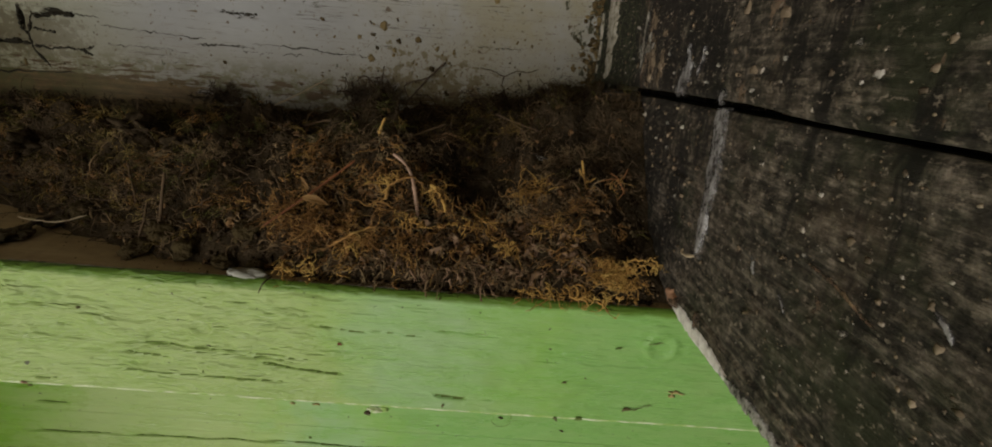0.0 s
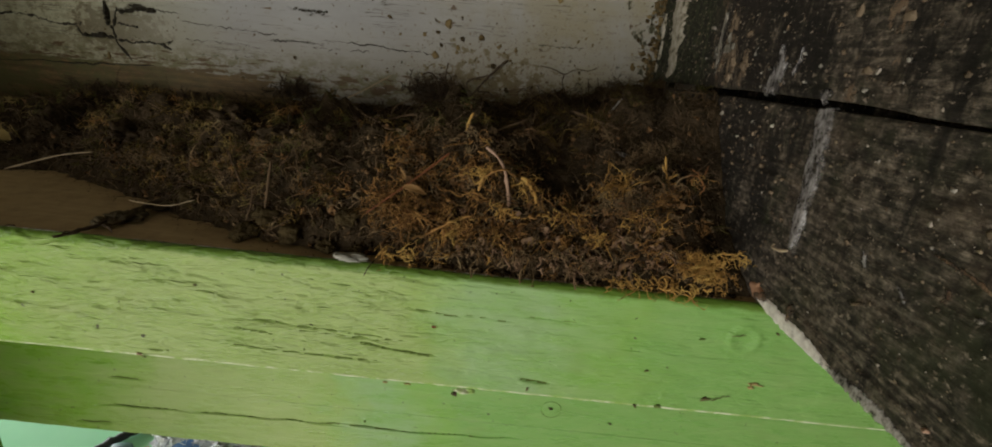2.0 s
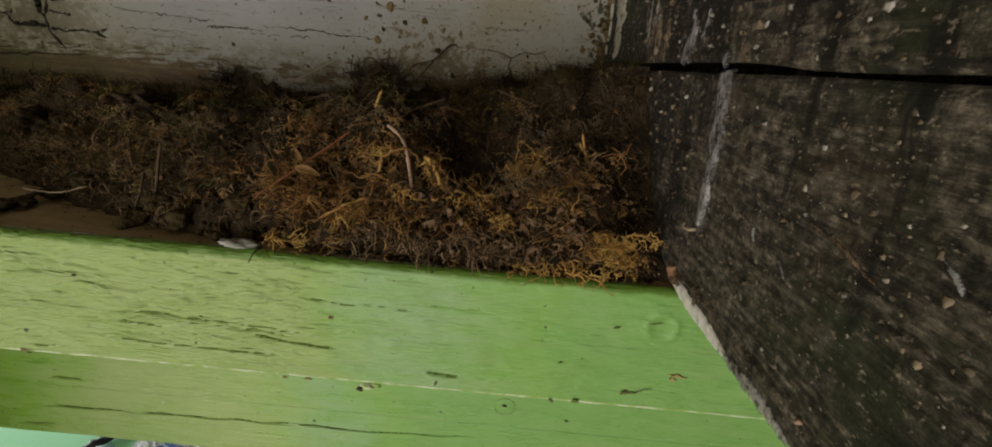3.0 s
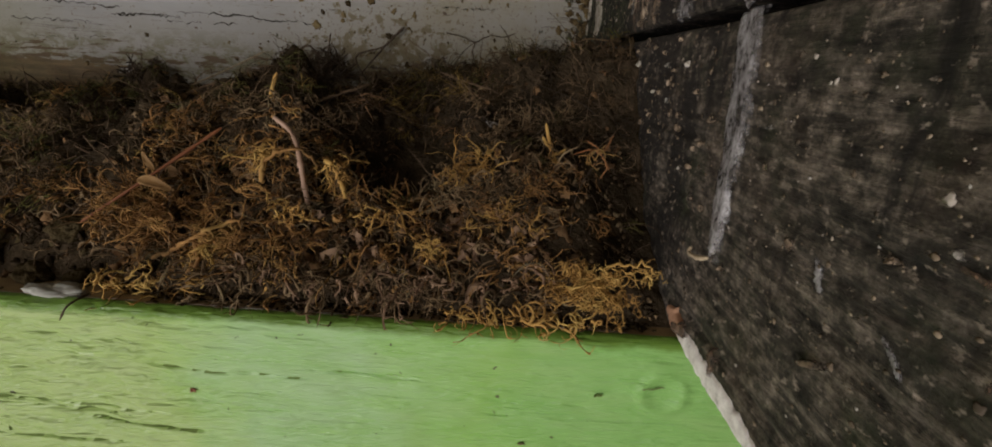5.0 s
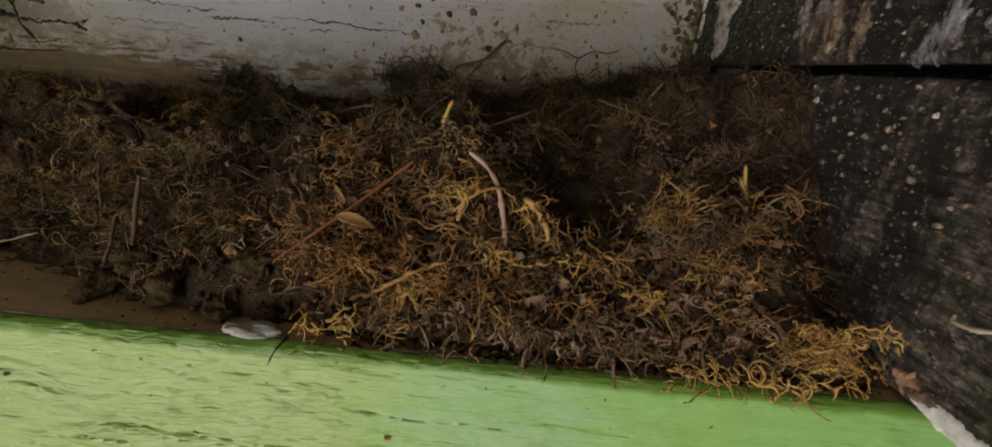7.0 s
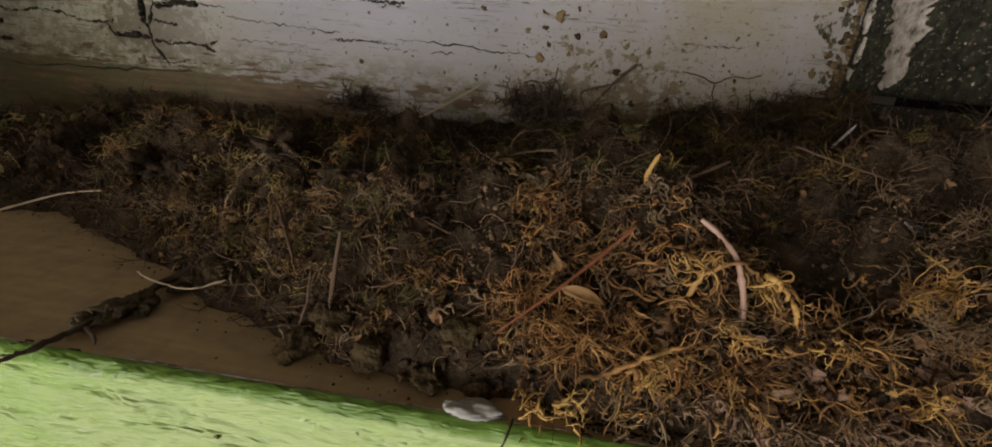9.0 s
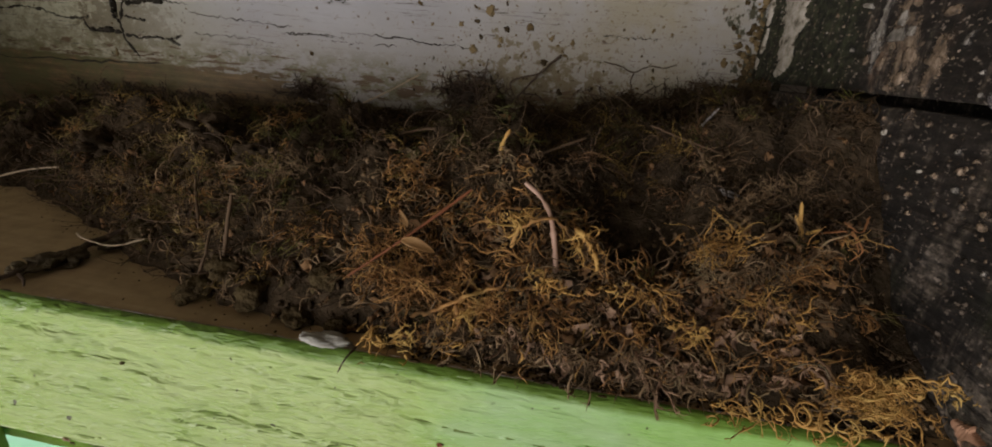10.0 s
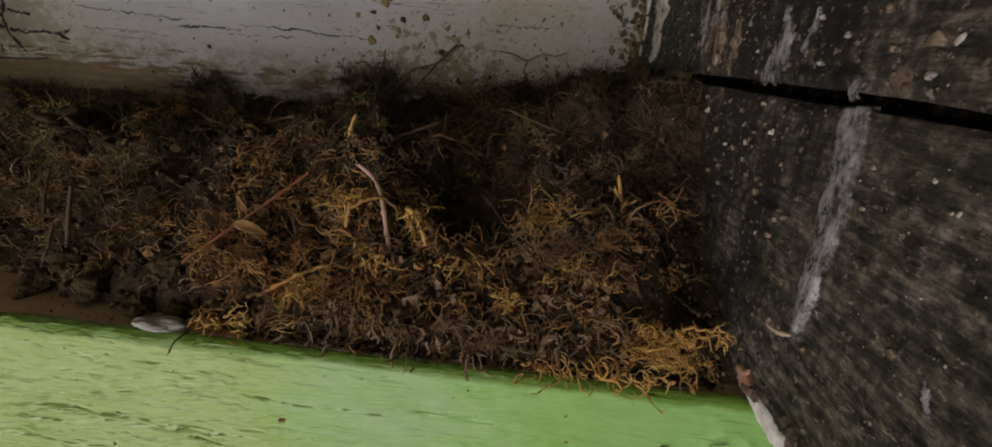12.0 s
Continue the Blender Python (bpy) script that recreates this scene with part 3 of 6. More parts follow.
xt = np.concatenate([np.linspace(-0.9, -0.33, 40), np.arange(-0.328, 0.06, 0.0016), np.linspace(0.065, 0.4, 20)])
X, Y = np.meshgrid(xt, ys, indexing="ij")
Z = LEDGE + 0.00014 * fbm(X * 14, Y * 160, 11) + 0.0003 * fbm(X * 150, Y * 200, 12) - 0.0001
Z[:, 0] = LEDGE + 0.0001
V, F = sheet(np.stack([X, Y, Z], -1))
under(raw("bare_top", V, F[:, ::-1], WOOD, None, "dusty unpainted brown wood"), beam)
# crumbs of old paint and primer along the arris
V, F = [], []
for i in range(16):
    c = np.array([rng.uniform(-0.2, 0.05), BEAM_Y + rng.uniform(0.0012, 0.0028), LEDGE + 0.0002])
    bm = lump(rng.uniform(0.0003, 0.0008), i, 0.3, 0.5, 1)
    vs = np.array([v.co for v in bm.verts]) * [2.2, 0.8, 1] + c
    V.append((vs, np.array([[v.index for v in f.verts] for f in bm.faces])))
    bm.free()
V, F = joined(*V)
under(raw("paint_crumbs", V, F, MUD, None, "grey flakes of old primer"), beam)["kind"] = "stuff"

lines = []
for _ in range(26):
    x0, n0 = rng.uniform(-0.24, 0.03), rng.uniform(0.004, 0.022)
    x = np.linspace(x0, x0 + n0, 14)
    y = BEAM_Y + 0.0026 + 0.0008 * fbm(x * 150, x * 0 + x0 * 90, 81)
    lines.append(tubes(np.stack([x, y, 0 * x + LEDGE + 0.00005], -1)[None], (0.00014 * rng.uniform(0.3, 1.2, 14))[None], 5))
under(raw("primer_line", *joined(*lines), CHIP, None, "grey primer showing along the worn edge"), beam)["kind"] = "stuff"

def blot(name, x, y, z, wide, high, thick, material, parent, label="", turn=0.0, seed=0):
    """A thin ragged mark stuck to an upright face."""
    bm = lump(1.0, seed + x * 91, 1.0, 1.2, 3)
    bm.transform(pose(x, y, z) @ Matrix.Rotation(radians(turn), 4, "Y") @ Matrix.Diagonal((wide, thick, high, 1)))
    return under(part(name, bm, material, None, label, True), parent)


for x, z, wide, high, turn, material in ((0.0615, 1.4731, 0.0022, 0.0007, 5, FADED), (0.0605, 1.4718, 0.0008, 0.0010, 0, FADED), (0.0478, 1.4657, 0.0013, 0.0008, -20, SPOT), (-0.0377, 1.4819, 0.0006, 0.0005, 0, RUST), (-0.1091, 1.4879, 0.0006, 0.0004, 10, SPOT),
                                   (-0.1593, 1.4799, 0.0005, 0.0004, 0, SPOT), (0.0281, 1.4741, 0.0008, 0.0003, -15, SPOT), (-0.0074, 1.4626, 0.0003, 0.0010, 8, SPOT), (-0.0773, 1.4693, 0.0003, 0.0009, 10, SPLIT), (0.0633, 1.4912, 0.0006, 0.0004, 25, SPOT),
                                   (-0.1300, 1.4612, 0.0009, 0.0006, 10, STEM), (-0.1285, 1.4604, 0.0006, 0.0004, 0, SPOT), (-0.0450, 1.4604, 0.0012, 0.0003, 0, FADED), (-0.0520, 1.4602, 0.0008, 0.0003, 0, FADED), (0.0340, 1.4612, 0.0010, 0.0008, 0, SPLIT), (0.0270, 1.4606, 0.0008, 0.0005, 40, SPOT),
                                   (0.0420, 1.4870, 0.0010, 0.0003, -10, SPLIT)):
    blot("paint_mark", x, BEAM_Y - 0.0003, z, 0.8 * wide, 0.8 * high, 0.0003, material, beam_face, "", turn)
strand("scratch", [(0.0485, BEAM_Y - 0.0004, 1.4660), (0.0510, BEAM_Y - 0.0004, 1.4663), (0.0532, BEAM_Y - 0.0004, 1.4676), (0.0556, BEAM_Y - 0.0004, 1.4680)], 0.00018, 0.0001, SPOT, 14, 0.00015, 5, beam_face, "thin brown scratch")
strand("scratch", [(0.0500, BEAM_Y - 0.0004, 1.4892), (0.0545, BEAM_Y - 0.0004, 1.4896)], 0.00013, 0.0001, SPOT, 8, 0.00015, 5, beam_face, "thin brown scratch")
blot("cobweb_fluff", -0.0270, BEAM_Y + 0.0010, 1.4586, 0.0024, 0.0007, 0.0008, WORN, beam, "pale fluff of old cobweb")
blot("cobweb_fluff", -0.0300, BEAM_Y + 0.0008, 1.4574, 0.0007, 0.0006, 0.0006, ROOT, beam, "dark speck in the cobweb", 30)

# ---- the lower green board, set back under the beam ----
lower = thing("lower_green_board", (0, LOWER_Y, LOWER_BOTTOM), "smooth lime green board under the beam with long splits", "board")
X, Z = np.meshgrid(np.concatenate([np.linspace(-0.9, -0.33, 30), np.arange(-0.328, 0.14, 0.0016), np.linspace(0.15, 0.4, 12)]), np.concatenate([np.arange(LOWER_BOTTOM, 1.3420, 0.0007), np.arange(1.3420, 1.3530, 0.0003), np.arange(1.3530, 1.3620, 0.0009), np.arange(1.3620, 1.3790, 0.0004), np.arange(1.3790, BEAM_BOTTOM, 0.0016), [BEAM_BOTTOM]]), indexing="ij")
relief = 0.0004 * fbm(X * 18, Z * 150, 21) + 0.0002 * fbm(X * 120, Z * 300, 22)
depth = np.zeros_like(X)
for x0, z0, x1, z1, d, w in ((-0.252, 1.3460, -0.172, 1.3478, 0.0022, 0.0008), (-0.205, 1.3476, -0.085, 1.3490, 0.0030, 0.0009), (-0.120, 1.3489, -0.040, 1.3496, 0.0034, 0.0010), (-0.070, 1.3488, 0.015, 1.3524, 0.0028, 0.0008),
                             (-0.2665, 1.3641, -0.2500, 1.3650, 0.0012, 0.0006), (-0.248, 1.3770, -0.233, 1.3762, 0.0012, 0.0007), (-0.240, 1.3660, -0.210, 1.3676, 0.0020, 0.0008),
                             (-0.200, 1.365, -0.180, 1.3645, 0.0008, 0.0006), (-0.264, 1.3325, -0.235, 1.3320, 0.0026, 0.0012), (-0.150, 1.3660, -0.120, 1.3665, 0.0007, 0.0006), (-0.20, 1.3560, -0.17, 1.3555, 0.0007, 0.0006)):
    u = (X - x0) / (x1 - x0)
    line = z0 + (z1 - z0) * u + 0.0016 * (vnoise(X * 70, X * 0 + z0 * 700, 4) - 0.5)
    depth = np.maximum(depth, d * np.exp(-((Z - line) / (w * (0.25 + 0.6 * vnoise(X * 90, X * 0, 16)))) ** 2) * ramp(u, 0, 0.3) * ramp(u, 1, 0.6))
low_edge = (Z <= LOWER_BOTTOM + 1e-5) * 0.0012 * fbm(X * 90, X * 0, 24)
V, F = sheet(np.stack([X, LOWER_Y - relief + depth, Z + low_edge], -1))
chips = 0.0014 * np.clip(fbm(X * 60, X * 0, 26) - 0.12, 0, 1) * (Z < LOWER_BOTTOM + 0.003)
V[:, 2] = V[:, 2] + chips.ravel()
board_face = under(raw("painted_face", V, F, [GREEN_LOW, SPLIT], None, "", ((depth[:-1, :-1] + depth[1:, 1:]).ravel() / 2 > 0.0011).astype(int)), lower)
under(part("board_body", slab((-0.9, LOWER_Y + 0.0025, LOWER_BOTTOM + 0.001), (0.4, LOWER_Y + 0.03, BEAM_BOTTOM - 0.001)), GREEN_LOW), lower)
ring = np.linspace(0, 2 * np.pi, 49)[:-1]
P = np.stack([0.0196 + 0.0056 * np.cos(ring), 0 * ring + LOWER_Y - 0.0001, 1.3757 + 0.0056 * np.sin(ring)], -1)
bm = lump(0.0052, 3, 0.12, 0.1, 3)
bm.transform(pose(0.0196, LOWER_Y + 0.0003, 1.3757, 90, 0, 0))
plug = under(part("nail_plug", bm, GREEN_LOW, None, "painted-over nail head", True), lower)
for k in (0, 26):
    strand("plug_rim", [tuple(p) for p in P[k:k + 21]], 0.00018, 0.00012, SPLIT, 24, 0.0001, 5, plug, "groove round a filled nail hole")
blot("nail_hole", 0.0192, LOWER_Y - 0.0006, 1.3766, 0.0010, 0.0009, 0.0005, ROOT, plug)
blot("paint_mark", 0.0541, LOWER_Y - 0.0001, 1.3700, 0.0013, 0.0005, 0.0004, ROOT, board_face, "", 20)
blot("paint_mark", -0.0872, LOWER_Y - 0.0001, 1.3535, 0.0007, 0.0010, 0.0004, SPLIT, board_face)

# ---- the white wall board ----
X, Z = np.meshgrid(np.concatenate([np.linspace(-0.9, -0.36, 30), np.arange(-0.358, 0.066, 0.0009)]), np.concatenate([np.arange(LEDGE - 0.0005, 1.63, 0.0007), np.linspace(1.64, 1.8, 8)]), indexing="ij")
relief = 0.0005 * fbm(X * 12, Z * 150, 31) + 0.0002 * fbm(X * 150, Z * 250, 32)
depth = np.zeros_like(X)
WALL_SPLITS = [(-0.2395, 1.570, -0.2390, 1.5560, 0.0030, 0.0010), (-0.2540, 1.5520, -0.2390, 1.5525, 0.0030, 0.0012), (-0.2345, 1.5660, -0.2150, 1.5668, 0.0034, 0.0016), (-0.1420, 1.5747, -0.1205, 1.5751, 0.0022, 0.0008)]
for x0, z0, x1, z1, d, w in WALL_SPLITS:
    a, b = np.array([x0, z0]), np.array([x1, z1])
    run = b - a
    u = ((X - x0) * run[0] + (Z - z0) * run[1]) / (run @ run)
    off = ((X - x0) * run[1] - (Z - z0) * run[0]) / np.sqrt(run @ run) + 0.0045 * (vnoise(X * 70, Z * 70, 6) - 0.5) + 0.003 * (vnoise(X * 240, Z * 240, 8) - 0.5)
    depth = np.maximum(depth, d * np.exp(-(off / (w * (0.15 + 0.6 * vnoise(X * 130, Z * 130, 14)))) ** 2) * ramp(u, -0.03, 0.06) * ramp(u, 1.05, 0.9))
V, F = sheet(np.stack([X, BACK_Y - relief + depth, Z], -1))
wall = raw("wall_back", V, F, [WHITE, FISSURE], None, "", ((depth[:-1, :-1] + depth[1:, 1:]).ravel() / 2 > 0.0008).astype(int))
tagged(wall, "white painted wooden wall board with cracks and grime", "wall", kind="structure")

def crack(pts, r, n):
    """A dark crack in the paint, or the shadow line under its edge, now wide, now thin."""
    c = curve([(x, BACK_Y, z) for x, z in pts], n)
    k = np.arange(n) * 1.0
    c[:, 0] += 0.0020 * fbm(k * 0.55, k * 0 + pts[0][0] * 900, 91, 3)
    c[:, 2] += 0.0026 * fbm(k * 0.55, k * 0 + pts[0][1] * 900, 93, 3)
    R = r * (0.12 + 1.3 * vnoise(k * 0.22, k * 0 + pts[0][0] * 700, 95) ** 2 + 0.6 * vnoise(k * 0.9, k * 0 + pts[0][0] * 300, 97) ** 3) * ramp(k, -1, 3) * ramp(k, n, n - 5)
    under(raw("crack", *tubes(c[None], np.maximum(R, 0.00004)[None], 5), FISSURE), wall)


for pts, r in (([(-0.2345, 1.5673), (-0.2368, 1.5605), (-0.2382, 1.5556), (-0.2373, 1.5494), (-0.2350, 1.5462), (-0.2300, 1.5405)], 0.00102), ([(-0.2412, 1.5668), (-0.2415, 1.5646), (-0.2412, 1.5591), (-0.2387, 1.5567)], 0.00079),
               ([(-0.2867, 1.559), (-0.2761, 1.5574), (-0.2697, 1.5563), (-0.2575, 1.5564), (-0.2553, 1.5574)], 0.00068), ([(-0.3118, 1.5586), (-0.3064, 1.5574), (-0.2951, 1.5588), (-0.2867, 1.559)], 0.00045),
               ([(-0.2582, 1.5561), (-0.2569, 1.553), (-0.2535, 1.5516), (-0.2462, 1.5522), (-0.2382, 1.5518)], 0.00114), ([(-0.2371, 1.5508), (-0.2282, 1.5502), (-0.2189, 1.5511), (-0.2123, 1.5506), (-0.2058, 1.5528)], 0.00079),
               ([(-0.2123, 1.5506), (-0.2075, 1.5483)], 0.00057), ([(-0.2358, 1.559), (-0.2295, 1.5585), (-0.2243, 1.5579)], 0.00045),
               # second line here: shadow under the paint film's edge, drawn as a dark tube
               ([(-0.2337, 1.5642), (-0.2259, 1.5664), (-0.2168, 1.5671), (-0.2116, 1.5672), (-0.2007, 1.5668)], 0.00102), ([(-0.3374, 1.5359), (-0.3228, 1.5355), (-0.3028, 1.5344), (-0.2795, 1.536), (-0.257, 1.5364), (-0.2378, 1.5379), (-0.2178, 1.539)], 0.00048),
               ([(-0.201, 1.5634), (-0.1738, 1.5621), (-0.1486, 1.5611)], 0.00025), ([(-0.1548, 1.558), (-0.1406, 1.5592), (-0.1286, 1.5585)], 0.00028),
               ([(-0.1516, 1.558), (-0.1386, 1.5592), (-0.1235, 1.5587)], 0.00028), ([(-0.1255, 1.5608), (-0.101, 1.5607), (-0.0817, 1.5599), (-0.0661, 1.5596)], 0.00034),
               ([(-0.1302, 1.5566), (-0.1183, 1.5568), (-0.0972, 1.5575)], 0.00023), ([(-0.1376, 1.5747), (-0.1216, 1.575)], 0.00057),
               ([(-0.0091, 1.5693), (0.0143, 1.5697)], 0.00023), ([(-0.332, 1.5528), (-0.3192, 1.5525), (-0.3112, 1.5526)], 0.00091),
               ([(-0.3339, 1.547), (-0.3239, 1.545), (-0.3157, 1.5451), (-0.3081, 1.5449)], 0.00102), ([(-0.3316, 1.5543), (-0.3285, 1.5506), (-0.3325, 1.5457)], 0.00114),
               ([(-0.1997, 1.5543), (-0.1784, 1.5546), (-0.1634, 1.5544)], 0.00017), ([(-0.1942, 1.5473), (-0.1757, 1.5479), (-0.1576, 1.5491)], 0.00017)):
    crack(pts, r, 70)

# ---- the dark joists ----
def joist(name, low, high, label, seed):
    ob = thing(name, (0.055, 0.0, low), label, "joist")
    ys = np.concatenate([np.linspace(-0.3, 0.02, 40), np.arange(0.021, BACK_Y + 0.02, 0.0007)])
    edge = 0.0008
    zs = np.concatenate([[low, low + edge * 0.3], np.arange(low + edge, min(high, 1.63), 0.0006), [high] if high > 1.64 else [high - edge * 0.3, high]])
    Y, Z = np.meshgrid(ys, zs, indexing="ij")
    fray = 0.0009 * fbm(Y * 35, Z * 230, seed) + 0.0007 * fbm(Y * 130, Z * 450, seed + 3) + 0.0004 * fbm(Y * 500, Z * 600, seed + 5, 2)
    groove = np.clip(fbm(Y * 16, Z * 330, seed + 9) - 0.18, 0, 1) * 0.006
    round_off = 0.0009 * (np.exp(-(Z - low) / 0.0006) + (np.exp(-(high - Z) / 0.0006) if high < 1.64 else 0))
    fray = fray * (1 - 0.7 * ramp(Z, LEDGE + 0.006, LEDGE + 0.002))
    Xs = dark_x(Z) - fray + groove + round_off
    wave = 0.0008 * fbm(Y * 30, Y * 0, seed + 11)
    close = 0.0016 * ramp(Y, 0.105, 0.070) * np.exp(-(Z - low) / 0.003) if high > 1.64 else 0
    Zs = Z - close + wave * ((Z < low + edge) | (Z > high - edge))
    V, F = sheet(np.stack([Xs, Y, Zs], -1))
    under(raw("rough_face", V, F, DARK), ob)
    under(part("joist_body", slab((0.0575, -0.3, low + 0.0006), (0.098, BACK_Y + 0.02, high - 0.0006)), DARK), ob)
    return ob


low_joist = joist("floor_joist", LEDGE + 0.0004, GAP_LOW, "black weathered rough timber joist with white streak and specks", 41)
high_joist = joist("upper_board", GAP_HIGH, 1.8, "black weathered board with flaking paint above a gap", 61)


under(part("gap_packing", slab((0.0800, -0.3, GAP_LOW - 0.0012), (0.09, BACK_Y + 0.01, GAP_HIGH + 0.0012)), DARK), high_joist)


def on_dark(y, z, lift=0.0004):
    return np.stack([dark_x(np.asarray(z)) - lift + 0 * np.asarray(y), np.asarray(y, float) + 0 * np.asarray(z), np.asarray(z, float) + 0 * np.asarray(y)], -1)


def smear(name, line, widths, material, parent, label="", lift=0.0012, seed=0, rag=1.3, flat=1.0):
    """A crusted streak with ragged edges on the joists' face."""
    n, k = 70, 11
    c = curve([(0, y, z) for y, z in line], n)[:, 1:]
    w = np.interp(np.linspace(0, 1, n), np.linspace(0, 1, len(widths)), widths)
    t = unit(np.gradient(c, axis=0))
    side = np.stack([-t[:, 1], t[:, 0]], -1)
    s = np.linspace(-1, 1, k)
    ragged = 1 + rag * fbm(np.arange(n)[:, None] * 0.6 + 0 * s, np.sign(s)[None] * 3.0 + seed + 0 * np.arange(n)[:, None], seed, 3)
    q = c[:, None] + side[:, None] * (s[None, :, None] * (w[:, None] * ragged / 2)[..., None])
    thick = flat * (0.0007 + 0.3 * lift) * (1 - np.abs(s)[None] ** 5) * (1 + 0.4 * fbm(q[..., 0] * 1100, q[..., 1] * 1100, seed + 2)) - 0.0002
    P = np.stack([dark_x(q[..., 1]) - thick, q[..., 0], q[..., 1]], -1)
    V, F = sheet(P)
    ob = raw(name, V, F, material, None, label)
    along = np.minimum(1, 6 * np.minimum(np.linspace(0, 1, n), np.linspace(1, 0, n)) + 0.15)
    ob.data.attributes.new("core", "FLOAT", "POINT").data.foreach_set("value", ((1 - s[None] ** 2) * along[:, None]).astype(np.float32).ravel())
    return under(ob, parent)


smear("dropping_streak", [(0.1083, 1.5556), (0.1081, 1.5540), (0.1072, 1.5456), (0.1063, 1.5358), (0.1065, 1.5316), (0.1064, 1.5273), (0.1056, 1.5192)], (0.0072, 0.0078, 0.0076, 0.0064, 0.0058, 0.0050, 0.0034), STREAK, low_joist, "chalky white bird dropping streak", 0.0010, 3, 0.30)
smear("dropping_streak", [(0.1115, 1.5592), (0.1095, 1.5582), (0.1080, 1.5576)], (0.0016, 0.0044, 0.0020), STREAK, high_joist, "", 0.0010, 4)
smear("dropping_streak", [(0.1048, 1.5325), (0.1052, 1.5260), (0.1058, 1.5200)], (0.0016, 0.0034, 0.0024), STREAK, low_joist, "", 0.0018, 5)
smear("dropping_streak", [(0.1385, 1.5580), (0.1345, 1.5610), (0.1325, 1.5640), (0.1345, 1.5708)], (0.0030, 0.0094, 0.0074, 0.0014), STREAK, high_joist, "", 0.0006, 7, 1.0)
smear("dropping_streak", [(0.1262, 1.5630), (0.1245, 1.5660), (0.1243, 1.5697)], (0.0024, 0.0014, 0.0004), STREAK, high_joist, "", 0.0006, 8, 1.0)
smear("dropping_streak", [(0.0842, 1.5290), (0.0828, 1.5268), (0.0818, 1.5255)], (0.0006, 0.0017, 0.0007), STREAK, low_joist, "", 0.0, 9, 1.6, 0.7)
smear("dropping_streak", [(0.0738, 1.5258), (0.0721, 1.5245), (0.0708, 1.5232)], (0.0005, 0.0011, 0.0005), STREAK, low_joist, "", 0.0, 10, 1.6, 0.7)
smear("dropping_streak", [(0.0475, 1.5372), (0.0455, 1.5360), (0.0440, 1.5345)], (0.0005, 0.0011, 0.0005), STREAK, low_joist, "", 0.0, 11, 1.6, 0.7)
smear("worn_patch", [(0.0700, 1.5342), (0.0651, 1.5335), (0.0605, 1.5327), (0.0562, 1.5313), (0.0532, 1.5309)], (0.0004, 0.0012, 0.0009, 0.0011, 0.0004), WEAR, low_joist, "bare brown worn wood", 0.0, 37, 1.8, 0.7)
smear("worn_patch", [(0.0652, 1.5300), (0.0643, 1.5285), (0.0650, 1.5268)], (0.0006, 0.0018, 0.0008), WEAR, low_joist, "", 0.0, 38, 1.8, 0.8)
# white paint along the lower arris
smear("paint_edge", [(0.1140, 1.5020), (0.1080, 1.5018), (0.1000, 1.5015), (0.0900, 1.5012), (0.0820, 1.5008)], (0.0016, 0.0042, 0.0040, 0.0036, 0.0016), EDGE, low_joist, "white paint along the bottom edge", 0.0, 31, 0.8, 0.9)
smear("paint_edge", [(0.0850, 1.5008), (0.0740, 1.5012), (0.0680, 1.5012), (0.0560, 1.5006)], (0.0018, 0.0036, 0.0034, 0.0014), EDGE_WORN, low_joist, "", 0.0, 33, 0.9, 0.9)
smear("worn_patch", [(0.1180, 1.5040), (0.1150, 1.5034), (0.1120, 1.5036)], (0.0014, 0.0042, 0.0018), RAW, low_joist, "pinkish raw wood at the corner", 0.0012, 39)
smear("worn_patch", [(0.1150, 1.5020), (0.1110, 1.5035), (0.1085, 1.5040)], (0.0020, 0.0034, 0.0010), WEAR, low_joist, "bare brown worn wood", 0.0016, 35)
smear("worn_patch", [(0.0985, 1.5030), (0.0990, 1.5060), (0.0980, 1.5075)], (0.0012, 0.0028, 0.0016), WEAR, low_joist, "", 0.0016, 36)
strand("bent_chip", [on_dark(0.1116, 1.5192, 0.0012), on_dark(0.1108, 1.5184, 0.0018), on_dark(0.1082, 1.5186, 0.0014), on_dark(0.1058, 1.5196, 0.0008)], 0.00028, 0.00045, STRAW, parent=low_joist, label="small buff curled chip")


def fleck(y, z, wide, high, material, parent, label="", turn=0.0, name="stuck_flake"):
    """A thin ragged flake stuck to the joists' face."""
    bm = lump(1.0, y * 913 + z * 377, 1.0, 0.5, 3)
    core = bm.verts.layers.float.new("core")
    for v in bm.verts:
        v[core] = max(0.0, 1.15 - math.hypot(v.co.y, v.co.z)) * 1.5
    bm.transform(Matrix.Translation(Vector(on_dark(y, z, 0.0002))) @ Matrix.Rotation(radians(turn), 4, "X") @ Matrix.Diagonal((0.0006, 1.15 * wide, 1.15 * high, 1)))
    return under(part(name, bm, material, None, label, True), parent)


# flaking paint and mould by the wall on the upper board
smear("flaking_paint", [(0.2290, 1.5950), (0.2290, 1.5850), (0.2275, 1.5780), (0.2285, 1.5710), (0.2268, 1.5650), (0.2312, 1.5605)], (0.0200, 0.0200, 0.0185, 0.0115, 0.0100, 0.0030), OLDPAINT, high_joist, "peeling cream paint by the wall", 0.0012, 51, 1.3)
smear("flaking_paint", [(0.2490, 1.5900), (0.2500, 1.5830), (0.2490, 1.5780)], (0.0030, 0.0050, 0.0010), OLDPAINT, high_joist, "", 0.0010, 52, 2.0)
smear("flaking_paint", [(0.2475, 1.5770), (0.2490, 1.5700), (0.2485, 1.5680)], (0.0010, 0.0040, 0.0010), OLDPAINT, high_joist, "", 0.0010, 53, 2.0)
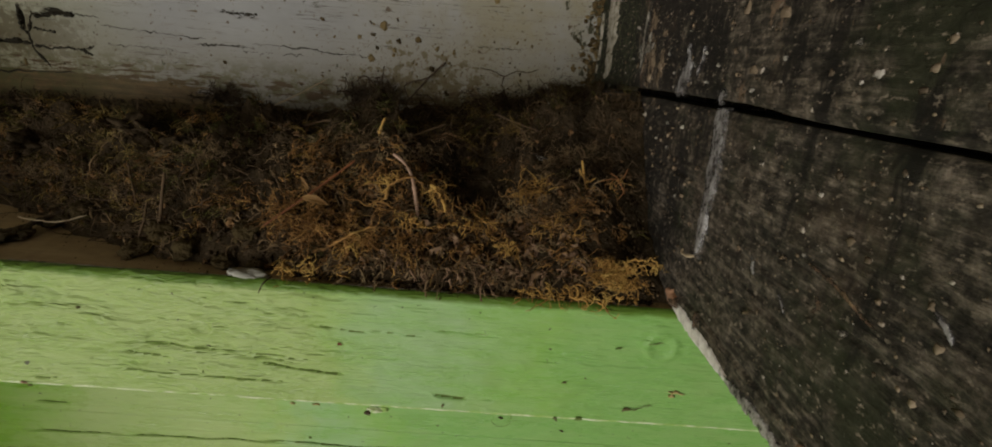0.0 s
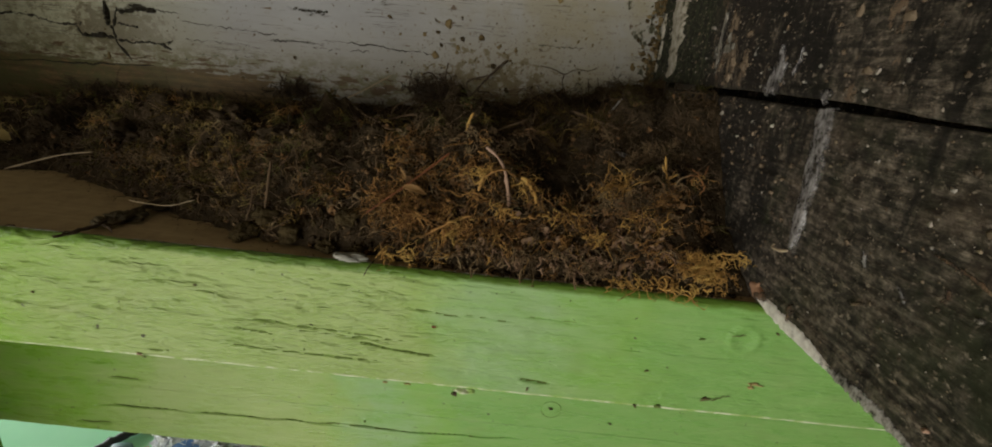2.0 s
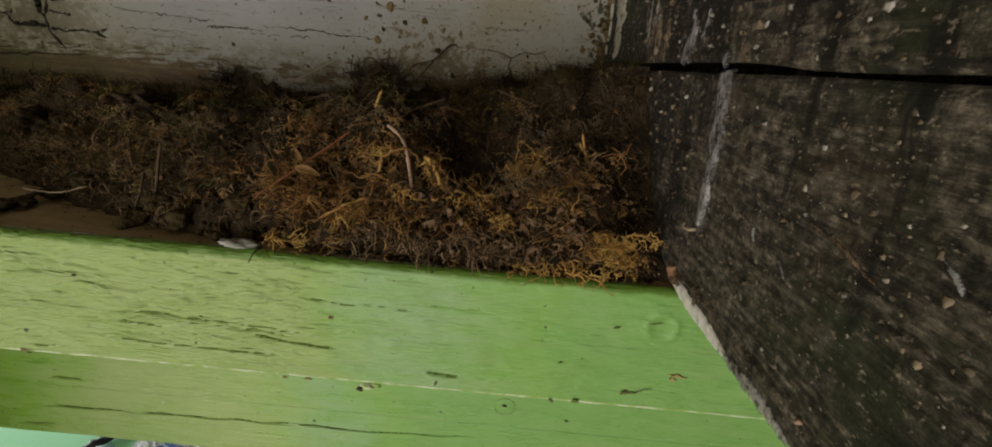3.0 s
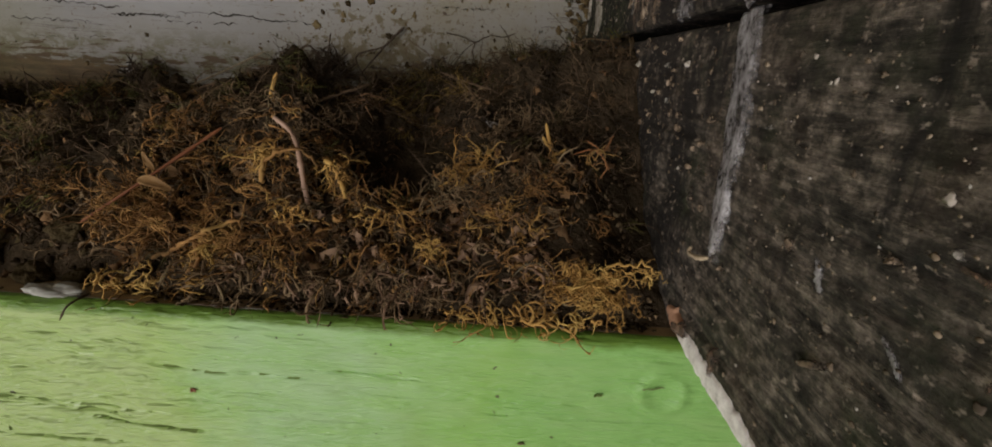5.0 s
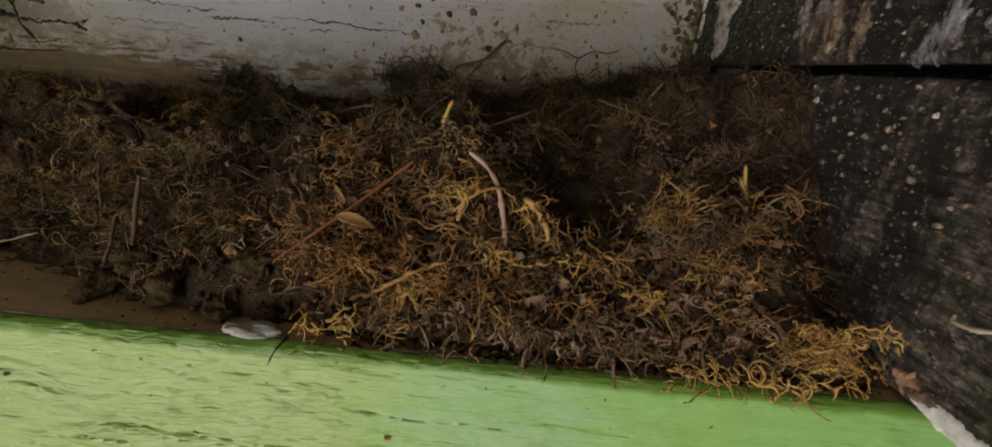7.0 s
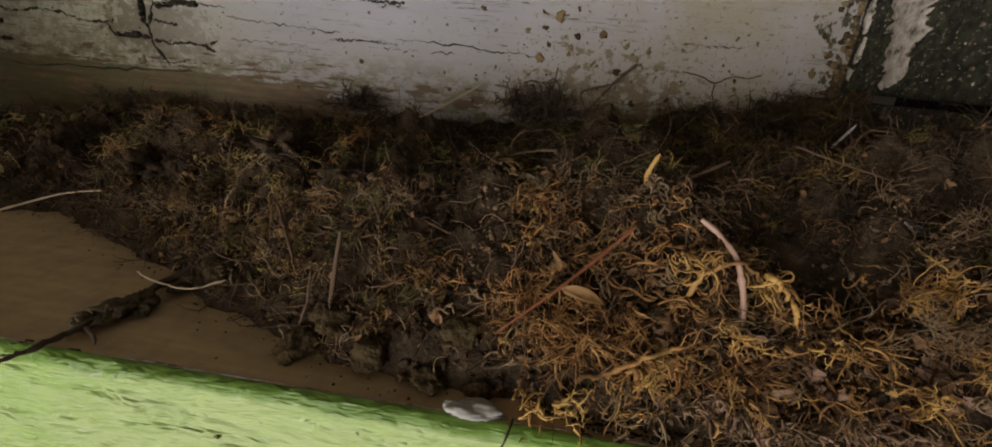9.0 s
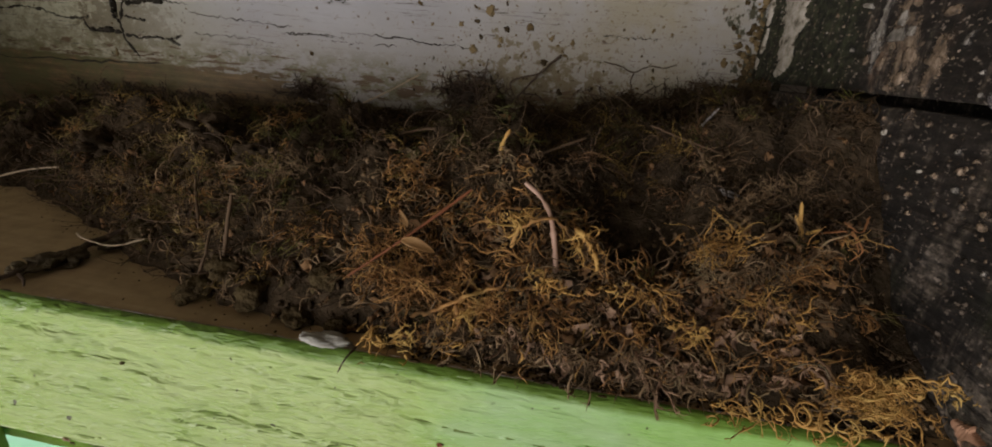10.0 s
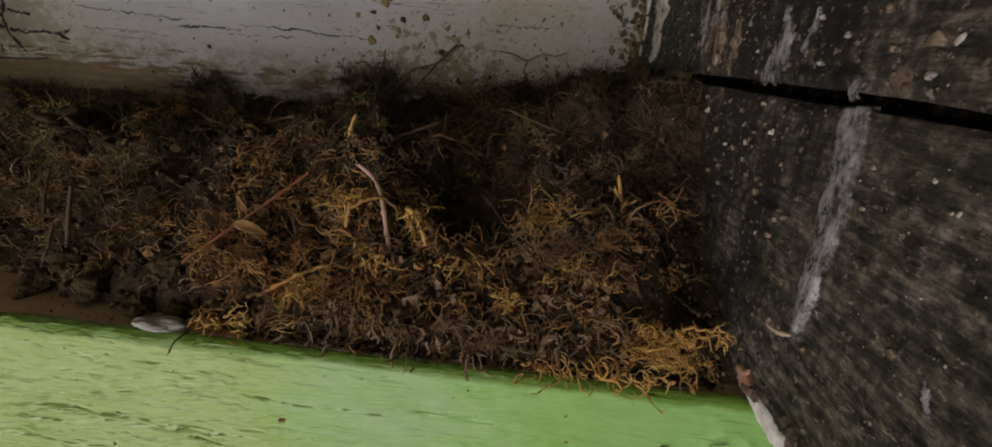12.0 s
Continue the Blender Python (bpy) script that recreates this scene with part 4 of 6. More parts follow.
smear("flaking_paint", [(0.2500, 1.5660), (0.2510, 1.5620)], (0.0040, 0.0020), OLDPAINT, high_joist, "", 0.0010, 54, 2.0)
smear("worn_patch", [(0.1655, 1.5578), (0.1650, 1.5660), (0.1680, 1.5740), (0.1690, 1.5840)], (0.0060, 0.0105, 0.0120, 0.0080), TANNED, high_joist, "mottled bare wood and old paint", 0.0, 55, 1.2, 0.8)
smear("worn_patch", [(0.1565, 1.5582), (0.1548, 1.5650), (0.1560, 1.5705)], (0.0036, 0.0064, 0.0030), TANNED, high_joist, "", 0.0, 56, 1.4, 0.8)
smear("worn_patch", [(0.1760, 1.5620), (0.1770, 1.5720), (0.1765, 1.5850)], (0.0018, 0.0044, 0.0030), DULL, high_joist, "", 0.0, 57, 1.4, 0.8)
for y, z, wide, high, turn, material in ((0.1695, 1.5740, 0.0016, 0.0022, 10, DULL), (0.1695, 1.5705, 0.0036, 0.0020, 0, DULL), (0.1650, 1.5712, 0.0016, 0.0014, 0, DULL), (0.1784, 1.5690, 0.0016, 0.0024, -15, DULL), (0.1786, 1.5650, 0.0009, 0.0020, 0, TANNED),
                                         (0.1560, 1.5650, 0.0030, 0.0016, 15, TANNED), (0.1635, 1.5660, 0.0018, 0.0022, 0, TANNED), (0.1640, 1.5612, 0.0016, 0.0022, 20, TANNED), (0.1665, 1.5588, 0.0020, 0.0008, 0, TANNED), (0.1531, 1.5696, 0.0010, 0.0011, 0, TANNED),
                                         (0.1486, 1.5690, 0.0008, 0.0018, 20, DULL), (0.1560, 1.5600, 0.0012, 0.0006, 0, TANNED), (0.1866, 1.5677, 0.0006, 0.0006, 0, DULL), (0.2111, 1.5630, 0.0009, 0.0006, 0, DULL), (0.1853, 1.5785, 0.0030, 0.0008, 10, DULL), (0.1552, 1.5745, 0.0022, 0.0012, -10, TANNED),
                                         (0.1720, 1.5640, 0.0010, 0.0024, 5, TANNED)):
    fleck(y, z, wide, high, material, high_joist, "", turn, "worn_patch")
for y, z, r in ((0.1405, 1.5590, 0.0008), (0.1300, 1.5600, 0.0009), (0.1280, 1.5650, 0.0008), (0.1380, 1.5640, 0.0007), (0.1420, 1.5630, 0.0006), (0.1230, 1.5680, 0.0006), (0.1350, 1.5740, 0.0006), (0.1200, 1.5610, 0.0006),
                (0.1150, 1.5650, 0.0008), (0.1080, 1.5680, 0.0010), (0.1050, 1.5630, 0.0009), (0.0980, 1.5600, 0.0008), (0.0890, 1.5660, 0.0008), (0.0840, 1.5720, 0.0009), (0.0720, 1.5680, 0.0008), (0.1120, 1.5740, 0.0010)):
    fleck(y, z, 0.6 * r, 0.75 * r, DULL if r < 0.0009 else TANNED, high_joist, "", rng.uniform(-30, 30))
for y, z, r, material in ((0.1643, 1.5521, 0.0008, TANNED), (0.1629, 1.5490, 0.0008, OLDPAINT), (0.1566, 1.5536, 0.0016, TANNED), (0.1501, 1.5525, 0.0010, TANNED), (0.1543, 1.5454, 0.0009, TANNED), (0.1628, 1.5409, 0.0008, TANNED), (0.1478, 1.5430, 0.0005, OLDPAINT), (0.1434, 1.5431, 0.0009, TANNED),
                          (0.1382, 1.5452, 0.0010, TANNED), (0.1291, 1.5486, 0.0007, OLDPAINT), (0.1485, 1.5378, 0.0008, TANNED), (0.1540, 1.5356, 0.0013, TANNED), (0.1348, 1.5392, 0.0010, TANNED), (0.1347, 1.5533, 0.0007, TANNED), (0.1297, 1.5393, 0.0009, TANNED), (0.1430, 1.5512, 0.0006, TANNED),
                          (0.1403, 1.5485, 0.0008, DULL), (0.1376, 1.5417, 0.0009, DULL), (0.1464, 1.5342, 0.0008, TANNED), (0.1356, 1.5476, 0.0007, TANNED), (0.1225, 1.5440, 0.0006, TANNED), (0.1200, 1.5345, 0.0007, TANNED), (0.1250, 1.5300, 0.0006, DULL), (0.1180, 1.5260, 0.0006, TANNED)):
    fleck(y, z, 0.75 * r, 0.85 * r, material, low_joist, "", rng.uniform(-30, 30))


for y, z, r, material in ((0.1177, 1.5357, 0.0006, TANNED), (0.0979, 1.5409, 0.0004, DULL), (0.1293, 1.5370, 0.0010, TANNED), (0.0968, 1.5360, 0.0006, TANNED), (0.1583, 1.5527, 0.0007, TANNED), (0.0752, 1.5322, 0.0005, TANNED), (0.0700, 1.5350, 0.0005, DULL), (0.1129, 1.5256, 0.0007, TANNED),
                          (0.1027, 1.5192, 0.0005, TANNED), (0.0886, 1.5286, 0.0009, TANNED), (0.1211, 1.5310, 0.0008, TANNED), (0.1150, 1.5401, 0.0009, TANNED), (0.0586, 1.5056, 0.0005, STEM), (0.0583, 1.5273, 0.0007, DULL)):
    fleck(y, z, r, 0.8 * r, material, low_joist, "", rng.uniform(-30, 30))
fleck(0.0802, 1.5181, 0.0019, 0.0005, TANNED, low_joist, "", -28)
for y, z, wide, high in ((0.0924, 1.5739, 0.0012, 0.0011), (0.0992, 1.5638, 0.0012, 0.0009), (0.0978, 1.5624, 0.0005, 0.0005), (0.1069, 1.5761, 0.0008, 0.0014), (0.1104, 1.5731, 0.0005, 0.0004), (0.1373, 1.5786, 0.0006, 0.0008), (0.1339, 1.5749, 0.0004, 0.0012)):
    fleck(y, z, wide, high, BUFF if wide > 0.0007 else TANNED, high_joist, "", rng.uniform(-15, 15))


def specks(name, spots, parent, label, material=BUFF):
    meshes = []
    for i, (y, z, r) in enumerate(spots):
        bm = lump(r, i * 0.37, 0.3, 0.8, 1 if r < 0.00035 else 2)
        v = np.array([v.co for v in bm.verts])
        v = np.stack([-v[:, 2], v[:, 0] * rng.uniform(0.7, 1.1), v[:, 1] * rng.uniform(0.6, 0.95)], -1)
        meshes.append((v + on_dark(y, z, 0.0003), np.array([[w.index for w in f.verts] for f in bm.faces])))
        bm.free()
    V, F = joined(*meshes)
    ob = under(raw(name, V, F, material, None, label), parent)
    ob["kind"] = "stuff"


spots = [(0.0821, 1.5383, 0.00045), (0.0705, 1.5452, 0.0005), (0.0672, 1.5486, 0.0005), (0.0573, 1.5517, 0.0005), (0.0561, 1.5506, 0.0004), (0.0621, 1.5405, 0.0007), (0.0722, 1.5386, 0.0005), (0.0583, 1.5391, 0.0006), (0.0879, 1.5467, 0.0004), (0.0819, 1.5474, 0.0004),
         (0.0948, 1.5495, 0.0004), (0.0530, 1.5322, 0.0005), (0.0546, 1.5346, 0.0005), (0.0453, 1.5335, 0.0006), (0.0456, 1.5256, 0.0007), (0.0407, 1.5284, 0.0007), (0.0515, 1.5253, 0.0004), (0.0479, 1.5376, 0.0006), (0.1185, 1.5475, 0.0006), (0.101, 1.5430, 0.0005),
         (0.0921, 1.5492, 0.0004), (0.1017, 1.5484, 0.0005), (0.0681, 1.5490, 0.0007), (0.0626, 1.5374, 0.0005), (0.0650, 1.5256, 0.0005), (0.0677, 1.5137, 0.0004), (0.0914, 1.5293, 0.0003)]
dim = []
for _ in range(1300):
    y = rng.uniform(0.03, 0.245)
    (dim if y > 0.112 else spots).append((y, rng.uniform(1.503, 1.5545), rng.choice([0.0002, 0.0003, 0.0004, 0.0005], p=[0.68, 0.25, 0.06, 0.01]) * (1.25 if y > 0.112 else 0.9)))
specks("lichen_specks", spots, low_joist, "buff and white specks stuck to the timber")
specks("dirt_specks", dim, low_joist, "dun specks of dirt stuck to the timber", DUN)
spots = [(0.0761, 1.5637, 0.0007), (0.0666, 1.5637, 0.0008), (0.0919, 1.5617, 0.0006), (0.1010, 1.5585, 0.0009), (0.0616, 1.5575, 0.0005), (0.0659, 1.5578, 0.0004), (0.0782, 1.5578, 0.0004), (0.1039, 1.5600, 0.0006), (0.0960, 1.5640, 0.0007)]
for _ in range(700):
    y = rng.uniform(0.03, 0.24)
    spots.append((y, rng.uniform(1.5585, 1.62), rng.choice([0.0002, 0.0003, 0.0004, 0.0006], p=[0.60, 0.28, 0.09, 0.03]) * (1.2 if y > 0.13 else 1.0)))
specks("lichen_specks", spots, high_joist, "buff and white specks stuck to the board")

# ---- the nest ----
TOE_X = [-0.90, -0.45, -0.30, -0.2247, -0.2037, -0.1707, -0.1387, -0.1097, -0.0927, -0.0737, -0.055, -0.04, 0.0, 0.06]
TOE_Y = [0.247, 0.235, 0.190, 0.166, 0.171, 0.161, 0.142, 0.128, 0.1245, 0.1225, 0.1205, 0.1190, 0.1185, 0.1185]


def toe(x):
    return np.interp(x, TOE_X, TOE_Y) + (0.009 * fbm(x * 55, x * 0, 73, 3) + 0.005 * fbm(x * 240, x * 0, 74, 2)) * ramp(x, -0.03, -0.09)


def heap(x, y):
    """Height of the nest over the ledge."""
    top = np.interp(x, [-0.9, -0.45, -0.3, -0.2, -0.14, -0.10, -0.06, 0.0, 0.055], [0.006, 0.010, 0.017, 0.024, 0.025, 0.031, 0.038, 0.043, 0.047])
    u = np.clip((y - toe(x)) / np.interp(x, [-0.2, -0.08], [0.030, 0.046]), 0, 1.0)
    back = np.clip((y - toe(x) - 0.045) / 0.09, 0, 1)
    h = top * u ** 0.62 * (1 - 0.30 * back)
    h = h - 0.025 * np.exp(-((x + 0.003) / 0.012) ** 2 - ((y - 0.147) / 0.012) ** 2)
    h = h * (1 - 0.55 * ramp(x, 0.032, 0.054) * ramp(y, 0.16, 0.13))
    h = h + u * (0.034 * fbm(x * 55, y * 55, 71) + 0.012 * fbm(x * 170, y * 170, 72, 3))
    wall_top = np.interp(x, [-0.36, -0.309, -0.272, -0.239, -0.203, -0.171, -0.128, -0.081, -0.041, -0.008, 0.031, 0.055], [0.003, 0.006, 0.011, 0.020, 0.018, 0.022, 0.027, 0.029, 0.034, 0.039, 0.050, 0.054])
    w = ramp(y, 0.205, 0.246)
    return np.maximum(h * (1 - w) + wall_top * (1 + 0.5 * fbm(x * 120, y * 120, 78, 3)) * w, 0)


nest = thing("bird_nest", (-0.05, 0.18, LEDGE), "old bird nest of golden brown moss and roots", "nest")
X, Y = np.meshgrid(np.concatenate([np.linspace(-0.6, -0.36, 40), np.arange(-0.358, 0.0565, 0.0010)]), np.linspace(0, 1, 150), indexing="ij")
Y = toe(X) - 0.0004 + (BACK_Y + 0.001 - toe(X)) * Y
H = heap(X, Y)
H = np.maximum(H + ramp(H, 0.0, 0.006) * (0.0042 * fbm(X * 300, Y * 300, 75, 3)), 0)
V, F = sheet(np.stack([np.minimum(X, dark_x(LEDGE + H) + 0.001), Y, LEDGE - 0.0003 + H], -1))
under(raw("packed_base", V, F[:, ::-1], PEAT, None, "dark packed soil and moss"), nest)


def spread(n, x0, x1, near, far, power=1.0, bare=0.0, deep=False):
    """Random places on the nest, between two distances behind its front."""
    x = rng.uniform(x0, x1, n)
    y = toe(x) + near + (np.minimum(far, BACK_Y - 0.004 - toe(x)) - near) * rng.random(n) ** power
    hollow = ((x + 0.003) / 0.012) ** 2 + ((y - 0.147) / 0.011) ** 2 < 1
    kept = (vnoise(x * 75, y * 75, 77) > bare) & (deep | ~hollow)
    return x[kept], y[kept]


def upright(x, y):
    e = 0.002
    gx, gy = (heap(x + e, y) - heap(x - e, y)) / (2 * e), (heap(x, y + e) - heap(x, y - e)) / (2 * e)
    return unit(np.stack([-np.clip(gx, -1.5, 1.5), -np.clip(gy, -1.5, 1.5), np.ones_like(gx)], -1))


def grow(P0, D, length, s, curl, droop=0.0):
    """Curling lines from places P0 in the directions D."""
    n = len(P0)
    axis = unit(rng.normal(size=(n, 3)))
    turn = rng.normal(size=(n, 1)) * curl
    P, d = [P0], unit(D)
    for k in range(s - 1):
        d = unit(d + turn / s * np.cross(axis, d) + rng.normal(size=(n, 3)) * 0.16 + np.array([0, 0, -droop]) / s)
        P.append(P[-1] + d * (length[:, None] / (s - 1)))
    return np.stack(P, 1)


def keep_clear(P):
    """Nothing goes into the ledge, the wall or the joist."""
    P[..., 2] = np.maximum(P[..., 2], np.where(P[..., 1] > BEAM_Y + 0.002, LEDGE + 0.0004, LEDGE - 0.0008))
    P[..., 1] = np.clip(P[..., 1], BEAM_Y - 0.004, BACK_Y - 0.0008)
    P[..., 0] = np.minimum(P[..., 0], dark_x(P[..., 2]) - 0.0008)
    return P


def skeins(x, y, each, low, high, r, lift, droop=0.6, twigs=2, rise=0.003):
    """Moss in small skeins, whose threads run and curl together."""
    m = len(x)
    c = np.stack([x, y, LEDGE + heap(x, y) - 0.0006 + rise * vnoise(x * 75, y * 75, 77)], -1)
    lean = upright(x, y) * lift + unit(rng.normal(size=(m, 3)) * [1, 0.7, 0.7])
    return bundles(c, lean, each, rng.uniform(low, high, m), r, 0.0011, droop, twigs)


def bundles(c, lean, each, size, r, loose, droop, twigs, fan=0.32, flat=0.6, s=10, curl=(1.2, 4.2)):
    """Threads that start near the places c and curl with their bundle."""
    m = len(c)
    k = np.repeat(np.arange(m), each)
    n = len(k)
    axis, bend = unit(rng.normal(size=(m, 3))), rng.choice([-1, 1], (m, 1)) * rng.uniform(*curl, (m, 1))
    sway, beat = unit(rng.normal(size=(m, 3))), rng.uniform(3, 7, (m, 1))
    d = unit(unit(lean)[k] + fan * rng.normal(size=(n, 3)))
    turn_axis, turn = unit(axis[k] + 0.3 * rng.normal(size=(n, 3))), bend[k] * rng.uniform(0.1, 1.7, (n, 1))
    length = size[k] * rng.uniform(0.30, 1.20, n)
    phase = rng.uniform(0, 6.3, (n, 1))
    P = [c[k] + loose * rng.normal(size=(n, 3)) * [1, 0.7, 0.7]]
    for i in range(s - 1):
        wave = 0.32 * np.sin(phase + beat[k] * i / s * 2) * sway[k]
        d = unit(d + turn / s * np.cross(turn_axis, d) + wave + rng.normal(size=(n, 3)) * 0.09 + np.array([0, 0, -droop]) / s)
        P.append(P[-1] + d * (length[:, None] / (s - 1)))
    P = keep_clear(np.stack(P, 1))
    R = r * rng.uniform(0.45, 1.35, (n, 1)) * np.linspace(1, 0.4, s)[None] * rng.uniform(0.60, 1.40, (n, s))
    out, T = [tubes(P, R, 3, flat)], unit(np.gradient(P, axis=1))
    for j in rng.choice(np.arange(2, s - 1), twigs, replace=False):
        q = keep_clear(grow(P[:, j], T[:, j] + 0.7 * unit(rng.normal(size=(n, 3))), length * rng.uniform(0.12, 0.45, n), 4, 4.0))
        out.append(tubes(q, R[:, j:j + 1] * np.linspace(0.8, 0.3, 4)[None], 3, flat))
    return joined(*out)


def tangle(x, y, low, high, r, curl, lift, sink=0.0006, s=8):
    """Fine roots that lie over one another."""
    n = len(x)
    P0 = np.stack([x, y, LEDGE + heap(x, y) + rng.uniform(-sink, 0.0015, n)], -1)
    D = upright(x, y) * lift + unit(rng.normal(size=(n, 3)) * [1, 0.8, 0.6])
    P = grow(P0, D, rng.uniform(low, high, n), s, curl, 0.25)
    ground = LEDGE + heap(P[..., 0], P[..., 1])
    P[..., 2] = np.maximum(P[..., 2], ground - 0.0006)
    P = keep_clear(P)
    return tubes(P, r * rng.uniform(0.6, 1.5, (n, 1)) * np.linspace(1, 0.5, s)[None])


def stuff(name, mesh, material, label):
    ob = under(raw(name, *mesh, material, None, label), nest)
    ob["kind"] = "stuff"
    return ob


# the ground layer: rotten fuzz, crumbs and fine roots
stuff("dark_fuzz", tangle(*spread(8000, -0.40, 0.052, 0.0, 0.14, 1.0, 0.0, True), 0.002, 0.006, 0.00012, 6.0, 0.3, 0.0006, 5), PEAT, "dark rotten moss")
stuff("dark_moss", skeins(*spread(330, -0.45, 0.052, 0.001, 0.14, 1.0, 0.25, True), 9, 0.003, 0.008, 0.00017, 0.2, 0.8, 1), OLIVE, "dark olive moss")
# pieces in SHADE carry the recess's darkness in their own colour
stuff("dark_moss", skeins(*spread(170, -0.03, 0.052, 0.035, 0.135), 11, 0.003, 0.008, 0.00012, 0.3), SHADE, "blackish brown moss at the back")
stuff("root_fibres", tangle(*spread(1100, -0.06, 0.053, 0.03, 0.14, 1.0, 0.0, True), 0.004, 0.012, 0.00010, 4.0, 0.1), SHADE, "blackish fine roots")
stuff("root_fibres", tangle(*spread(260, -0.02, 0.053, 0.03, 0.12), 0.005, 0.013, 0.00011, 4.0, 0.15), FIBRE, "reddish brown fine roots")
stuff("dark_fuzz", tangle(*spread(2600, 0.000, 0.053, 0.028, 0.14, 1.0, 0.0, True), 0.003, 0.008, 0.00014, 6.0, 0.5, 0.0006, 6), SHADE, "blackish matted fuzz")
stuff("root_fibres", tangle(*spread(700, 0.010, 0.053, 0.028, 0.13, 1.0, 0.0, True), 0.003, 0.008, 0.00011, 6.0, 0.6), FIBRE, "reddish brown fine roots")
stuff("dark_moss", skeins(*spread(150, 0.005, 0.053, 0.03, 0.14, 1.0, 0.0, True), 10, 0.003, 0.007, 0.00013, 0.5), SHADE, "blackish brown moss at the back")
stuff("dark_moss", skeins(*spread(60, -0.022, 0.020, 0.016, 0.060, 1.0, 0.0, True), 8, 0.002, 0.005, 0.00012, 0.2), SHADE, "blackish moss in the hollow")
stuff("olive_moss", skeins(*spread(300, -0.32, -0.05, 0.001, 0.10, 1.0, 0.30), 10, 0.003, 0.008, 0.00017, 0.15, 1.0, 1), OLIVE, "dull olive brown moss")
stuff("tan_moss", skeins(*spread(230, -0.20, -0.055, 0.0, 0.07, 1.0, 0.34), 9, 0.003, 0.008, 0.00018, 0.15, 1.0, 1), DUSKY, "tan and olive matted moss")
stuff("brown_moss", skeins(*spread(130, -0.20, -0.05, -0.001, 0.03, 1.0, 0.36), 9, 0.003, 0.008, 0.00018, 0.2, 1.0, 1), BROWN, "matted brown moss")
for x0, x1, near, far, n in ((-0.085, -0.045, 0.06, 0.12, 34), (-0.02, 0.03, 0.05, 0.11, 26), (-0.15, -0.10, 0.03, 0.08, 36), (-0.06, -0.03, 0.03, 0.06, 18), (-0.26, -0.20, 0.02, 0.07, 24), (-0.105, -0.075, 0.012, 0.05, 26)):
    stuff("green_moss", skeins(*spread(n, x0, x1, near, far), 10, 0.003, 0.007, 0.00013, 0.5), LEAFY, "dark green living moss")
stuff("tan_moss", skeins(*spread(60, -0.030, 0.046, 0.046, 0.10), 9, 0.004, 0.010, 0.00015, 0.3, 0.9, 1), DUSKY, "tan moss behind the hollow")
stuff("olive_moss", skeins(*spread(80, -0.030, 0.050, 0.044, 0.12), 9, 0.004, 0.010, 0.00015, 0.3, 0.9, 1), OLIVE, "olive moss behind the hollow")
stuff("yellow_moss", skeins(*spread(150, -0.26, -0.100, 0.002, 0.060, 1.0, 0.35), 8, 0.003, 0.007, 0.00020, 0.3, 0.9, 1), YELLOWED, "yellowish olive moss")
stuff("brown_moss", skeins(*spread(46, -0.024, 0.016, 0.030, 0.056, 1.0, 0.0, True), 8, 0.003, 0.007, 0.00018, 0.3, 0.9, 1), FLAKE, "reddish brown moss behind the hollow")
stuff("tan_moss", skeins(*spread(70, -0.032, 0.012, 0.036, 0.090, 1.0, 0.0, True), 8, 0.004, 0.009, 0.00019, 0.3, 0.9, 1), DUSKY, "tan moss behind the hollow")
stuff("root_fibres", tangle(*spread(120, -0.032, 0.046, 0.032, 0.10), 0.008, 0.018, 0.00015, 2.0, 0.1), FIBRE, "brown roots lying behind the hollow")
# the front: brown and golden moss in clumps, with voids between them
stuff("brown_moss", skeins(*spread(230, -0.070, 0.033, 0.0005, 0.034, 1.0, 0.42), 8, 0.004, 0.009, 0.00024, 0.4, 0.9, 1), BROWN, "brown moss in curling skeins")
stuff("moss", skeins(*spread(120, -0.066, 0.010, 0.0, 0.028, 1.0, 0.46), 6, 0.005, 0.010, 0.00028, 0.5, 1.0, 1), MOSS, "golden brown curled moss")
stuff("moss", skeins(*spread(70, -0.20, -0.07, 0.003, 0.05, 1.0, 0.45), 9, 0.003, 0.007, 0.00014, 0.5), MOSS, "golden brown curled moss")
stuff("moss", skeins(*spread(30, -0.090, -0.045, 0.004, 0.034, 1.0, 0.4), 9, 0.004, 0.008, 0.00016, 0.5), MOSS, "golden brown curled moss")
stuff("moss", skeins(*spread(34, 0.012, 0.042, 0.000, 0.013), 8, 0.004, 0.008, 0.00020, 0.6), MOSS, "golden brown curled moss")
stuff("root_fibres", tangle(*spread(260, -0.20, -0.05, -0.001, 0.02), 0.006, 0.016, 0.00014, 2.5, 0.0), FIBRE, "brown roots hanging over the nest's front")
stuff("root_fibres", tangle(*spread(2200, -0.33, 0.052, 0.0, 0.14), 0.005, 0.016, 0.00009, 3.0, 0.0), FIBRE, "fine brown root fibres")
stuff("root_fibres", tangle(*spread(240, -0.30, 0.045, 0.004, 0.10), 0.008, 0.020, 0.00016, 1.6, 0.05), FIBRE, "coarser brown roots")


